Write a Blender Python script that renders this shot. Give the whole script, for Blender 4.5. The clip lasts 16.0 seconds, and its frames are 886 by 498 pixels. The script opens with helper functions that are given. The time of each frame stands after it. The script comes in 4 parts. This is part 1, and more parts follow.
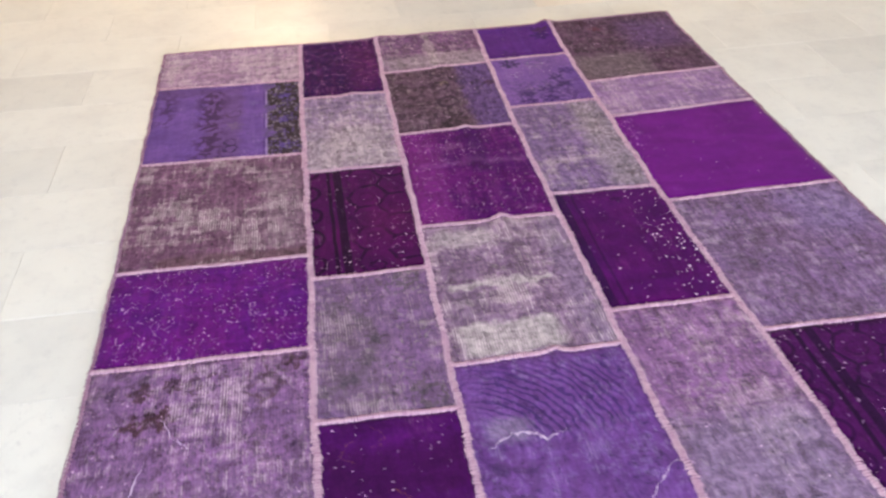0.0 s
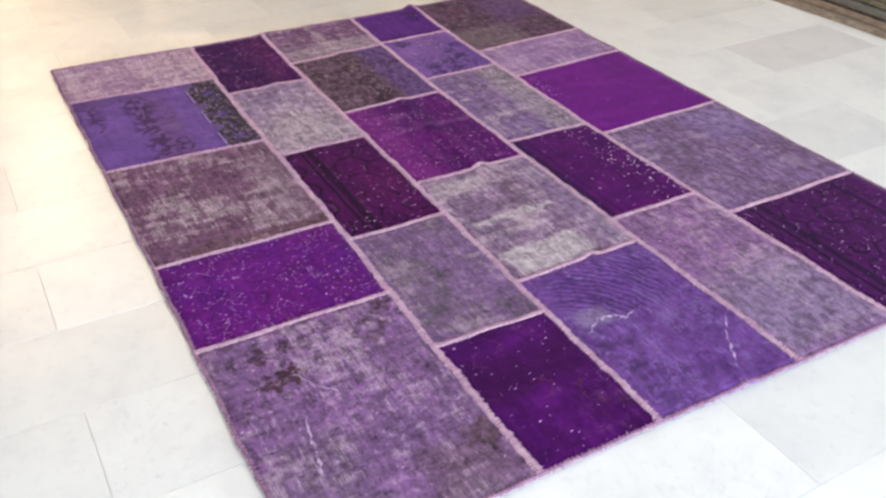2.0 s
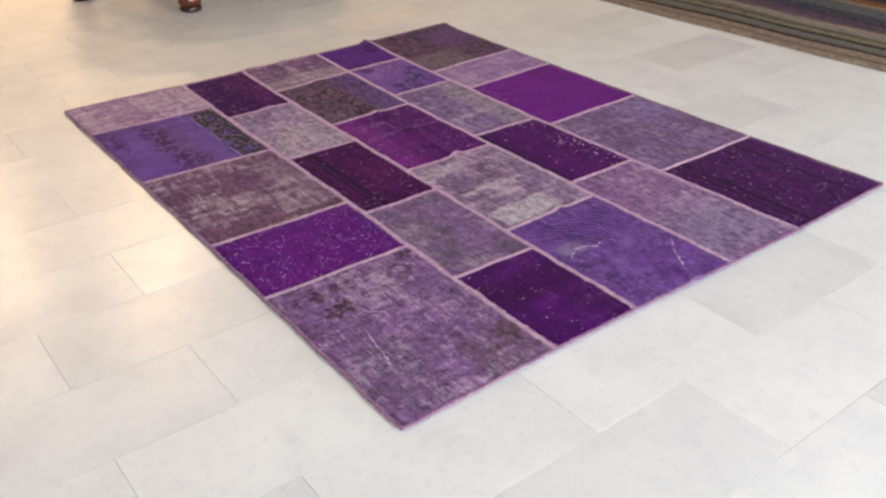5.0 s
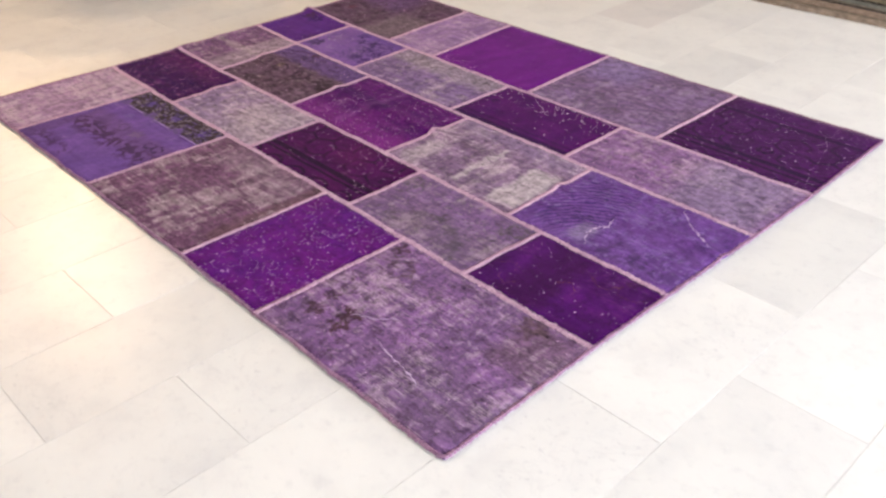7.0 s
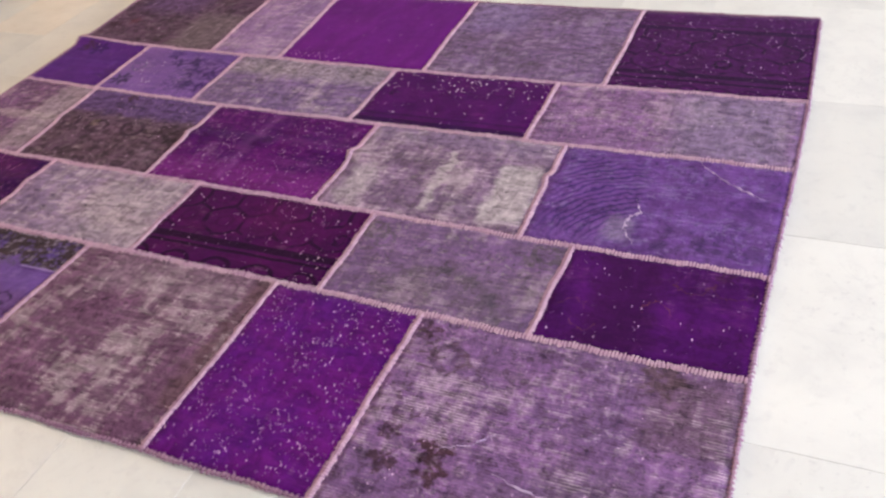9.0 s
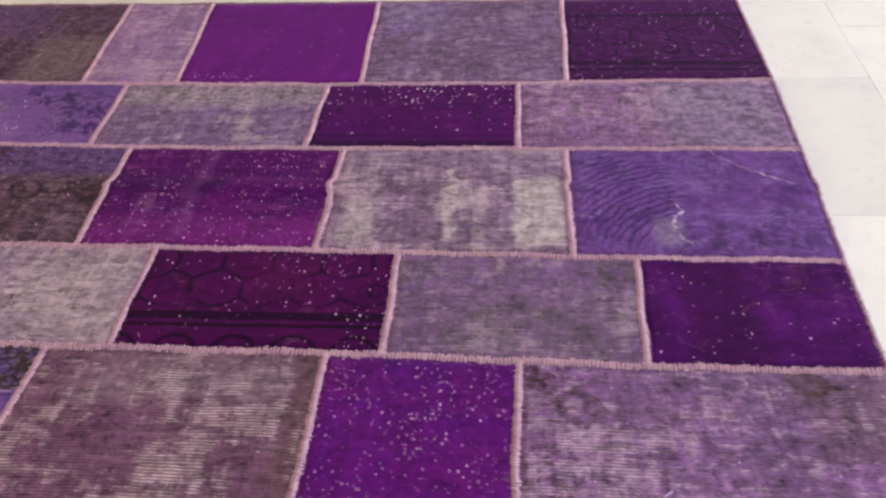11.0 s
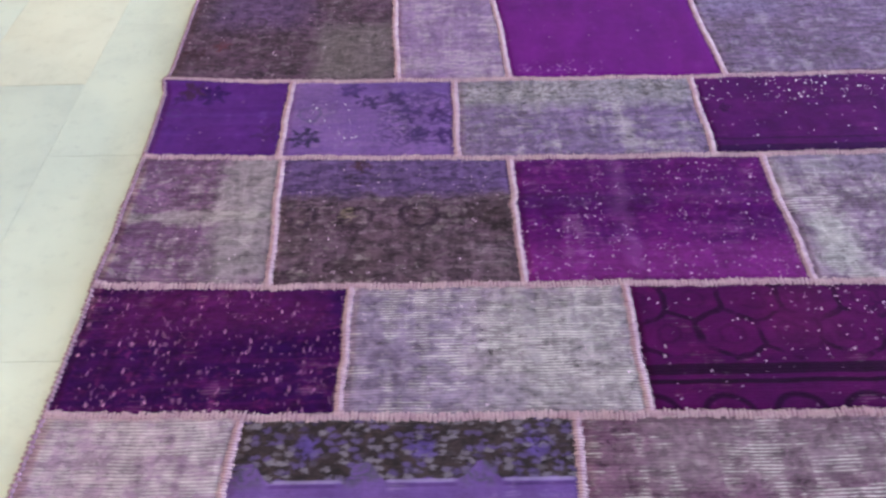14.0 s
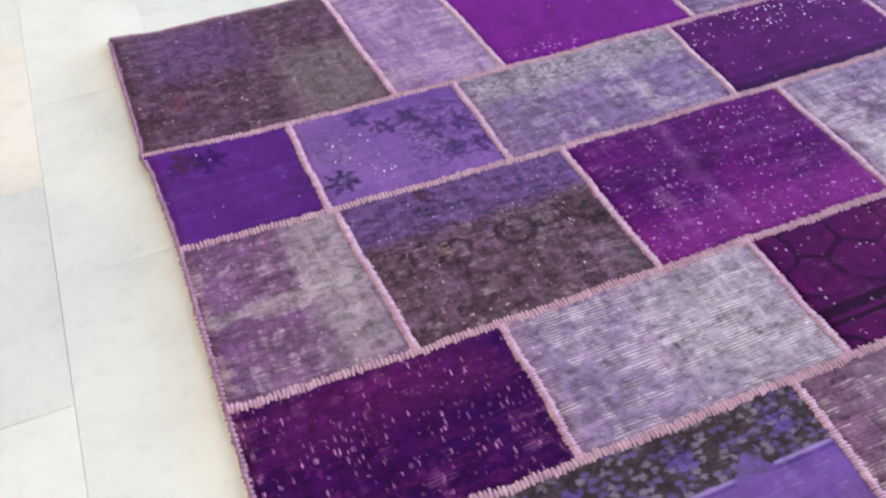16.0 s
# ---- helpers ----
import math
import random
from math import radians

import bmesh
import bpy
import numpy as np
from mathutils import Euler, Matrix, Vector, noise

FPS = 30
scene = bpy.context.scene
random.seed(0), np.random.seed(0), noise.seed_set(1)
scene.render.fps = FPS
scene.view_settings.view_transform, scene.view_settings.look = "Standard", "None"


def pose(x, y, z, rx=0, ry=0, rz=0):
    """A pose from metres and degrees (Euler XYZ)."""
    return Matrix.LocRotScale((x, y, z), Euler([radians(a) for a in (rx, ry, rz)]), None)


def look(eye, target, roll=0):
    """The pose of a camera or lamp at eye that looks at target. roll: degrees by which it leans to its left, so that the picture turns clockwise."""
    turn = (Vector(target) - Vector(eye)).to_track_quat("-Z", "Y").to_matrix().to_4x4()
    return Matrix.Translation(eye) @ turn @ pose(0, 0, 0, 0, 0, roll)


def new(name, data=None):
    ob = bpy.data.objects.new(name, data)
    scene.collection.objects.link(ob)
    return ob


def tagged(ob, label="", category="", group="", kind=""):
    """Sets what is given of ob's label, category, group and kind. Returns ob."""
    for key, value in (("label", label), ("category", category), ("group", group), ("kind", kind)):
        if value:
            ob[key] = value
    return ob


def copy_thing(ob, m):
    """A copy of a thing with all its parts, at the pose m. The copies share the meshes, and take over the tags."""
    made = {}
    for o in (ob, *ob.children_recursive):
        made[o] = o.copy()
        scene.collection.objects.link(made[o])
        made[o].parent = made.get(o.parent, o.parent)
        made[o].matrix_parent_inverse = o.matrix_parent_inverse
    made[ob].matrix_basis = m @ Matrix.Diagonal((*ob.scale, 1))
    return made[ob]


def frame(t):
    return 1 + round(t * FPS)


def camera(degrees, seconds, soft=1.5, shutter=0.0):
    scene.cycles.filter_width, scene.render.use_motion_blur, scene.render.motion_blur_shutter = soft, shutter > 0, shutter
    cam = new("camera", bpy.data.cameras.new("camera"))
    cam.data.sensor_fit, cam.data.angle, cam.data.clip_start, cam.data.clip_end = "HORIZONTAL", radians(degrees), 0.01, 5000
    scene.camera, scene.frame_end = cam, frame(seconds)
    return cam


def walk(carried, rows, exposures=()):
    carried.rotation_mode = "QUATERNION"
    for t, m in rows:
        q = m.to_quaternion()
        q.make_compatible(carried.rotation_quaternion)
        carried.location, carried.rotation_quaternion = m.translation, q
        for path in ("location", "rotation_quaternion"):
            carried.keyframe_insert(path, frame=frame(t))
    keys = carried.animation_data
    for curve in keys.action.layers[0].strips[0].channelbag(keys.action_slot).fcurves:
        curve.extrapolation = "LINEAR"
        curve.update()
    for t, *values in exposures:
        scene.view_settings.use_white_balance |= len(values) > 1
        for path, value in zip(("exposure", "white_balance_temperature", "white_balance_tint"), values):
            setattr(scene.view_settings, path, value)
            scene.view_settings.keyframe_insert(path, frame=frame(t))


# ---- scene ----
# ---- camera ----
cam = camera(53.7, 16.0, soft=2.45, shutter=0.45)
ROWS = [
    (0, 3.383, 0.571, 1.355, 54.57, 1.13, 80.51),
    (0.5, 3.186, 0.334, 1.327, 53.55, -0.9, 74.62),
    (1, 3.111, 0.104, 1.311, 52.81, -1.05, 67.02),
    (1.5, 3.289, -0.094, 1.335, 54.28, -1.05, 63.58),
    (2, 3.415, -0.288, 1.339, 55.64, -1.01, 60.08),
    (2.5, 3.491, -0.556, 1.351, 57.82, -0.2, 54.45),
    (3, 3.548, -0.658, 1.36, 59.05, -0.44, 51.2),
    (3.5, 3.664, -0.712, 1.374, 59.55, 0.58, 51.53),
    (4, 3.784, -0.767, 1.382, 59.41, 0.11, 52.32),
    (4.2, 3.801, -0.784, 1.385, 59.46, 0.46, 52.93),
    (6.5, 3.586, -0.939, 1.353, 58.66, -0.05, 48.23),
    (7, 3.417, -0.876, 1.329, 56.92, 0.48, 45.85),
    (7.5, 3.17, -0.752, 1.32, 54.77, 2.75, 43.04),
    (8, 2.934, -0.741, 1.3, 53.64, 3.61, 36.53),
    (8.5, 2.704, -0.764, 1.289, 52.47, 5.54, 28.3),
    (8.7, 2.637, -0.739, 1.272, 51.93, 6.18, 25.88),
    (10.8, 1.863, -0.656, 1.252, 49.91, 2.64, 4.25),
    (11, 1.81, -0.627, 1.24, 49.47, 2.35, 3.7),
    (11.5, 1.623, -0.498, 1.232, 47.89, 2.84, 2.76),
    (12, 1.443, -0.437, 1.222, 46.67, 1.94, 2.68),
    (12.5, 1.219, -0.479, 1.231, 46.89, 0.65, 0.67),
    (13, 1.032, -0.509, 1.231, 47.59, 0.88, -0.17),
    (13.5, 0.876, -0.437, 1.2, 47.11, 0.59, 1.47),
    (14, 0.7, -0.352, 1.201, 46.62, 1.34, -0.25),
    (14.5, 0.517, -0.369, 1.217, 46.62, 0.57, -4.49),
    (15, 0.317, -0.393, 1.246, 47.25, 1.53, -12.57),
    (15.5, 0.184, -0.241, 1.23, 45.91, 2.14, -17.58),
    (16, 0.058, -0.073, 1.233, 43.81, 1.75, -22.52),
]
RISE = 0.0085  # the rows count from the rug's face
EXPOSURES = [(0.0, -0.22, 6260, 21), (1.0, -0.25, 6140, 21), (2.0, -0.32, 6140, 21), (3.0, -0.42, 6400, 23), (3.5, -0.62, 6480, 24), (4.2, -0.7, 6480, 24), (6.5, -0.45, 6600, 25), (7.5, -0.3, 6750, 27), (8.5, -0.38, 6600, 25),
             (11.0, -0.58, 6750, 28), (11.5, 0.03, 6450, 16), (12.0, 0.35, 6150, -7), (12.5, 0.47, 6020, -22), (13.0, 0.5, 5800, -23), (13.5, 0.1, 5360, -11), (14.0, -0.18, 5450, 5), (14.5, -0.36, 5420, 14), (15.0, 0.06, 5480, 14), (15.5, 0.0, 5520, 15), (16.0, 0.03, 5480, 15)]
walk(cam, [(t, pose(x, y, z + RISE, rx, ry, rz)) for t, x, y, z, rx, ry, rz in ROWS], EXPOSURES)

# ---- world and large lights ----
H_CEIL = 3.0
world = bpy.data.worlds.new("daylight")
scene.world = world
world.use_nodes = True
wn = world.node_tree.nodes
sky = wn.new("ShaderNodeTexSky")
sky.sky_type, sky.sun_disc = "NISHITA", False
sky.sun_elevation, sky.sun_rotation = radians(40), radians(0)
world.node_tree.links.new(sky.outputs[0], wn["Background"].inputs[0])
wn["Background"].inputs[1].default_value = 0.1


def area_lamp(name, at, target, w, h, watts, colour, shape="RECTANGLE"):
    lamp = bpy.data.lights.new(name, "AREA")
    lamp.shape, lamp.size, lamp.energy, lamp.color = shape, w, watts, colour
    if shape == "RECTANGLE":
        lamp.size_y = h
    ob = new(name, lamp)
    ob.matrix_world = look(at, target)
    return ob


WINDOW_X, WINDOW_Y, WINDOW_Z = 8.5, (-3.5, 6.0), (0.1, 1.9)
area_lamp("window_daylight", (WINDOW_X - 0.05, sum(WINDOW_Y) / 2, sum(WINDOW_Z) / 2), (0, sum(WINDOW_Y) / 2, 1.2), 9.4, 1.75, 1430, (0.80, 0.92, 1.0))
# ceiling downlights over the far end of the shop: x, y, share of power
DOWNLIGHTS = [(-3.0, 1.0, 1.2), (-4.3, 1.75, 2.0), (-6.0, 1.8, 0.6), (-4.4, 0.2, 1.8), (-3.05, -0.5, 0.8), (-6.0, 0.2, 0.6), (-3.2, 2.7, 0.4), (-8.8, 2.05, 0.5), (-8.6, 0.5, 0.5)]
LAMP_WATTS, LAMP_GLOW = 44, 50.0
WARM = (1.0, 0.71, 0.38)


# ---- materials ----
def lin(r, g, b, k=1.0):
    def one(c):
        c /= 255.0
        return (c / 12.92 if c < 0.04045 else ((c + 0.055) / 1.055) ** 2.4) * k
    return (one(r), one(g), one(b), 1.0)


class Graph:
    """A small builder of node materials, in metres of the world."""

    def __init__(self, name, rough=0.9, spec=0.3, metal=0.0):
        self.mat = bpy.data.materials.new(name)
        self.mat.use_nodes = True
        self.tree = self.mat.node_tree
        self.bsdf = self.tree.nodes["Principled BSDF"]
        self.bsdf.inputs["Roughness"].default_value = rough
        self.bsdf.inputs["Specular IOR Level"].default_value = spec
        self.bsdf.inputs["Metallic"].default_value = metal
        self.pos = self.node("ShaderNodeTexCoord").outputs["Object"]

    def node(self, kind, **props):
        n = self.tree.nodes.new(kind)
        for k, v in props.items():
            setattr(n, k, v)
        return n

    def put(self, socket, value):
        if isinstance(value, bpy.types.NodeSocket):
            self.tree.links.new(value, socket)
        else:
            socket.default_value = value

    def math(self, op, a, b=0.0, c=0.0):
        n = self.node("ShaderNodeMath", operation=op)
        for s, v in zip(n.inputs, (a, b, c)):
            self.put(s, v)
        return n.outputs[0]

    def span(self, value, lo, hi, a=0.0, b=1.0):
        n = self.node("ShaderNodeMapRange", interpolation_type="SMOOTHSTEP")
        for s, v in zip(n.inputs, (value, lo, hi, a, b)):
            self.put(s, v)
        return n.outputs[0]

    def mix(self, f, a, b, blend="MIX"):
        n = self.node("ShaderNodeMix", data_type="RGBA", blend_type=blend)
        self.put(n.inputs["Factor"], f)
        self.put(n.inputs[6], a)
        self.put(n.inputs[7], b)
        return n.outputs[2]

    def map(self, scale=(1, 1, 1), shift=(0, 0, 0), vec=None, turn=0.0):
        n = self.node("ShaderNodeMapping")
        self.put(n.inputs[0], vec or self.pos)
        n.inputs[1].default_value, n.inputs[3].default_value = shift, scale
        n.inputs[2].default_value = (0, 0, turn)
        return n.outputs[0]

    def noise(self, scale, detail=3.0, rough=0.55, vec=None, warp=0.0):
        n = self.node("ShaderNodeTexNoise")
        self.put(n.inputs["Vector"], vec or self.pos)
        n.inputs["Scale"].default_value, n.inputs["Detail"].default_value = scale, detail
        n.inputs["Roughness"].default_value, n.inputs["Distortion"].default_value = rough, warp
        return n.outputs[0]

    def cells(self, scale, feature="F1", vec=None, rand=1.0):
        n = self.node("ShaderNodeTexVoronoi", feature=feature, voronoi_dimensions="2D")
        self.put(n.inputs["Vector"], vec or self.pos)
        n.inputs["Scale"].default_value, n.inputs["Randomness"].default_value = scale, rand
        return n

    def xyz(self, vec=None):
        n = self.node("ShaderNodeSeparateXYZ")
        self.put(n.inputs[0], vec or self.pos)
        return n.outputs

    def bump(self, height, dist, strength=1.0):
        n = self.node("ShaderNodeBump")
        n.inputs["Strength"].default_value, n.inputs["Distance"].default_value = strength, dist
        self.put(n.inputs["Height"], height)
        self.tree.links.new(n.outputs[0], self.bsdf.inputs["Normal"])

    def colour(self, c):
        self.put(self.bsdf.inputs["Base Color"], c)


def mul(g, *args):
    out = args[0]
    for a in args[1:]:
        out = g.math("MULTIPLY", out, a)
    return out


def between(g, v, lo, hi, soft):
    return mul(g, g.span(v, lo - soft, lo + soft), g.span(v, hi - soft, hi + soft, 1.0, 0.0))


K = 0.81  # dye strength


def rug_material(name, seed, base, alt, worn, wear=0.5, weave=0.5, motif=None, motif_amount=0.0, motif_scale=14.0,
                 flecks=0.0, fleck_colour=(220, 184, 222), streak=0.25, grit=1.0, mottle=None, extra=None, cream=0.3, knot=(1.35, 0.62)):
    """Overdyed, shorn old carpet: dye, plaid wear down to the weft, knots that kept no dye, and the ghost of a pattern."""
    g = Graph(name, rough=1.0, spec=0.05)
    s = g.map(shift=(seed * 1.37, seed * 2.11, 0))
    depth = K * (0.72 if sum(base) < 330 and max(base) - min(base) > 50 else 1.0)
    base, alt, worn = ((c[0], c[1] * 0.93, c[2]) for c in (base, alt, worn))
    base, alt, worn = lin(*base, depth), lin(*alt, depth), lin(*worn, depth ** 0.5 * K ** 0.5)
    cloud = g.noise(7.0, 4.0, 0.62, s)
    col = g.mix(g.span(cloud, 0.36, 0.64), base, alt)
    # abrash: bands of another dye lot along the weft
    band = g.noise(1.0, 3.0, 0.6, g.map((3, 38, 1), (seed, seed * 3, 0)))
    col = g.mix(mul(g, g.span(band, 0.45, 0.75), streak), col, worn)
    # wear: blotches crossed by bands along the warp and the weft
    patchy = g.noise(5.5, 5.0, 0.66, g.map(shift=(seed * 3.3, seed, 0)), 0.3)
    warp_band = g.noise(1.0, 3.0, 0.6, g.map((34, 3.0, 1), (seed * 2, seed, 0)))
    weft_band = g.noise(1.0, 3.0, 0.6, g.map((4.5, 36, 1), (seed, seed * 2, 0)))
    dash = g.noise(1.0, 4.0, 0.7, g.map((24, 120, 1), (seed, seed, 0)))
    speck = g.noise(85.0, 3.0, 0.65, s)
    fade = patchy
    for n, k in ((warp_band, 0.62), (weft_band, 0.55), (dash, 0.5), (speck, 0.22)):
        fade = g.math("MULTIPLY_ADD", g.math("SUBTRACT", n, 0.5), k, fade)
    centre = 0.78 - 0.42 * wear
    bare = g.span(fade, centre - 0.10, centre + 0.10)
    deep = g.span(fade, centre + 0.03, centre + 0.20)
    col = g.mix(mul(g, bare, min(1.0, 0.35 + 0.6 * wear)), col, worn)
    col = g.mix(mul(g, deep, g.span(g.noise(3.2, 3.0, 0.6, s), 0.4, 0.62), cream * wear), col, lin(206, 200, 186, K))
    if mottle:
        # knots of other colours left in the ground: light flakes and dark scraps
        light, dark, amount = mottle
        a = g.noise(1.0, 4.0, 0.72, g.map((34, 46, 1), (seed * 4, 0, 0)), 0.9)
        b = g.noise(1.0, 3.0, 0.66, g.map((42, 40, 1), (0, seed * 6, 0)), 1.1)
        where = g.span(g.noise(6.5, 3.0, 0.6, g.map(shift=(seed, seed * 8, 0))), 0.38, 0.62, 0.15, 1.0)
        there = g.span(g.noise(5.5, 3.0, 0.6, g.map(shift=(seed * 5, seed, 0))), 0.38, 0.62, 0.15, 1.0)
        col = g.mix(mul(g, g.span(a, 0.54, 0.64), where, amount), col, lin(*light, K))
        col = g.mix(mul(g, g.span(b, 0.55, 0.63), there, amount), col, lin(*dark, K))
    if motif:
        m1 = g.noise(motif_scale, 3.0, 0.6, s, 1.4)
        m2 = g.cells(motif_scale * 2.2, "DISTANCE_TO_EDGE", g.map(shift=(seed, 0, 0))).outputs["Distance"]
        shape = mul(g, g.span(m1, 0.56, 0.66), g.span(m2, 0.03, 0.14))
        col = g.mix(mul(g, shape, motif_amount), col, lin(*motif, K))
    x, y, _ = g.xyz()
    if extra:
        col = extra(g, col, x, y)
    # bare weft shows as fine ridges with dark gaps, broken into short runs
    wobble = g.math("MULTIPLY_ADD", g.noise(7.0, 2.0, 0.5), 0.012, y)
    ridge = g.math("MULTIPLY_ADD", g.math("SINE", mul(g, wobble, 2 * math.pi / 0.0066)), 0.5, 0.5)
    run = g.noise(1.0, 3.0, 0.65, g.map((15, 60, 1), (seed * 7, seed * 2, 0)))
    shown = mul(g, g.span(g.math("MULTIPLY_ADD", g.math("SUBTRACT", run, 0.5), 0.55, fade), centre - 0.05, centre + 0.12), weave)
    col = g.mix(mul(g, g.span(ridge, 0.06, 0.5, 1.0, 0.0), shown, 0.5), col, g.mix(0.35, base, lin(88, 72, 88, K)))
    col = g.mix(mul(g, g.span(ridge, 0.4, 0.9), shown, 0.66), col, g.mix(0.66, worn, lin(222, 213, 218, K * 1.1)))
    if flecks:
        v = g.cells(150.0, "F1", g.map((*knot, 1), (seed, 0, 0)))
        rnd, rnd2, rnd3 = g.xyz(v.outputs["Color"])
        clump = g.span(g.noise(11.0, 4.0, 0.7, s), 0.45, 0.66)
        keep = g.math("GREATER_THAN", g.math("MULTIPLY_ADD", clump, 0.2 * flecks, rnd), 1.0 - 0.10 * flecks)
        size = g.math("MULTIPLY_ADD", mul(g, rnd2, rnd2), 0.26, 0.11)
        edge = g.math("MULTIPLY_ADD", g.math("SUBTRACT", g.noise(230.0, 2.0), 0.5), 0.4, v.outputs["Distance"])
        dot = mul(g, g.span(g.math("SUBTRACT", edge, size), -0.1, 0.08, 1.0, 0.0), keep)
        col = g.mix(mul(g, dot, g.math("MULTIPLY_ADD", mul(g, rnd3, rnd3), 0.7, 0.34)), col, lin(*fleck_colour))
    # painted sheen of the pile's lie, then wool grain with threads in both directions
    grain = g.noise(380.0, 2.0, 0.6)
    nap_sheen = g.noise(1.0, 3.0, 0.6, g.map((13, 6, 1), (seed, seed * 3, 0)), 0.4)
    mid = g.noise(1.0, 5.0, 0.75, g.map((30, 38, 1), (seed, seed * 7, 0)), 0.5)
    across = g.noise(1.0, 4.0, 0.7, g.map((13, 90, 1), (seed * 5, 0, 0)), 0.3)
    along = g.noise(1.0, 4.0, 0.7, g.map((90, 12, 1), (0, seed * 4, 0)))
    shade = g.math("ADD", g.span(grain, 0.25, 0.75, 0.93, 1.07), g.span(nap_sheen, 0.3, 0.7, -0.12, 0.12))
    for n, k in ((mid, 0.32), (across, 0.12), (along, 0.11)):
        shade = g.math("ADD", shade, g.span(n, 0.34, 0.66, -k * grit, k * grit))
    pepper = g.noise(1.0, 4.0, 0.7, g.map((44, 66, 1), (seed * 9, seed, 0)), 1.0)
    lot = mul(g, g.span(cloud, 0.35, 0.6, 1.0, 0.3), grit)
    shade = g.math("SUBTRACT", shade, mul(g, g.span(pepper, 0.55, 0.66, 0.0, 0.5), lot))
    shade = g.math("ADD", shade, mul(g, g.span(pepper, 0.35, 0.43, 0.26, 0.0), lot))
    shade = g.math("MAXIMUM", shade, 0.25)
    tone = g.node("ShaderNodeCombineXYZ")
    for socket in tone.inputs:
        g.put(socket, shade)
    g.colour(g.mix(1.0, col, tone.outputs[0], "MULTIPLY"))
    height = g.math("MULTIPLY_ADD", ridge, 0.5 * weave, mul(g, grain, 0.5))
    height = g.math("ADD", height, mul(g, mid, 0.6 * min(1.0, grit + 0.2)))
    g.bump(height, 0.0022, 0.7)
    g.bsdf.inputs["Sheen Weight"].default_value = 0.05
    g.bsdf.inputs["Sheen Roughness"].default_value = 0.45
    g.bsdf.inputs["Sheen Tint"].default_value = (0.92, 0.84, 0.95, 1)
    return g.mat


def yarn_material(name, c1, c2):
    g = Graph(name, rough=1.0, spec=0.05)
    n = g.noise(40.0, 3.0, 0.6)
    col = g.mix(g.span(n, 0.3, 0.7), c1, c2)
    g.colour(g.mix(g.span(g.noise(5.0, 3.0), 0.55, 0.75, 0.0, 0.35), col, lin(160, 125, 130)))
    g.bump(g.noise(600.0, 2.0), 0.001, 0.6)
    return g.mat


def marble_material(name, base, alt, vein, rough=0.285):
    g = Graph(name, rough=rough, spec=0.5)
    info = g.node("ShaderNodeObjectInfo")
    off = g.node("ShaderNodeVectorMath", operation="MULTIPLY_ADD")
    g.put(off.inputs[0], info.outputs["Random"])
    off.inputs[1].default_value = (37.0, 19.0, 0.0)
    g.put(off.inputs[2], g.pos)
    p = off.outputs[0]
    cloud = g.noise(2.2, 3.0, 0.5, p, 0.3)
    col = g.mix(g.span(cloud, 0.25, 0.75), base, alt)
    fine = g.noise(26.0, 4.0, 0.65, p)
    col = g.mix(g.span(fine, 0.52, 0.72, 0.0, 0.28), col, vein)
    grit = g.noise(60.0, 3.0, 0.6, p)
    col = g.mix(mul(g, g.span(grit, 0.6, 0.68), g.span(cloud, 0.5, 0.62), 0.5), col, vein)
    line = g.math("ABSOLUTE", g.math("SUBTRACT", g.noise(4.5, 6.0, 0.6, p, 1.2), 0.5))
    col = g.mix(mul(g, g.span(line, 0.0, 0.018, 1.0, 0.0), g.span(cloud, 0.4, 0.6), 0.16), col, vein)
    haze = g.noise(6.0, 4.0, 0.6, p, 0.2)
    col = g.mix(g.span(haze, 0.40, 0.80, 0.0, 0.36), col, vein)
    bright = g.span(info.outputs["Random"], 0.0, 1.0, 0.97, 1.015)
    tone = g.node("ShaderNodeCombineXYZ")
    for socket in tone.inputs:
        g.put(socket, bright)
    g.colour(g.mix(1.0, col, tone.outputs[0], "MULTIPLY"))
    g.put(g.bsdf.inputs["Roughness"], g.span(g.noise(6.0, 3.0, 0.5, p), 0.2, 0.8, rough, rough + 0.06))
    g.bump(g.noise(5.0, 2.0, 0.5, p), 0.001, 0.12)
    return g.mat


def plain_material(name, c, c2, scale=3.0, rough=0.7, spec=0.3, bump=0.0008):
    g = Graph(name, rough=rough, spec=spec)
    g.colour(g.mix(g.span(g.noise(scale, 5.0, 0.6), 0.35, 0.65), c, c2))
    g.bump(g.noise(scale * 30, 3.0), bump, 0.5)
    return g.mat


def wood_material():
    g = Graph("polished_red_wood", rough=0.22, spec=0.55)
    n = g.noise(1.0, 4.0, 0.6, g.map((60, 60, 6)), 0.8)
    g.colour(g.mix(g.span(n, 0.3, 0.7), lin(66, 26, 15), lin(104, 46, 26)))
    g.bump(n, 0.0006, 0.4)
    return g.mat


def glow_material(name, colour, strength):
    g = Graph(name)
    g.bsdf.inputs["Emission Color"].default_value = (*colour, 1)
    g.bsdf.inputs["Emission Strength"].default_value = strength
    return g.mat


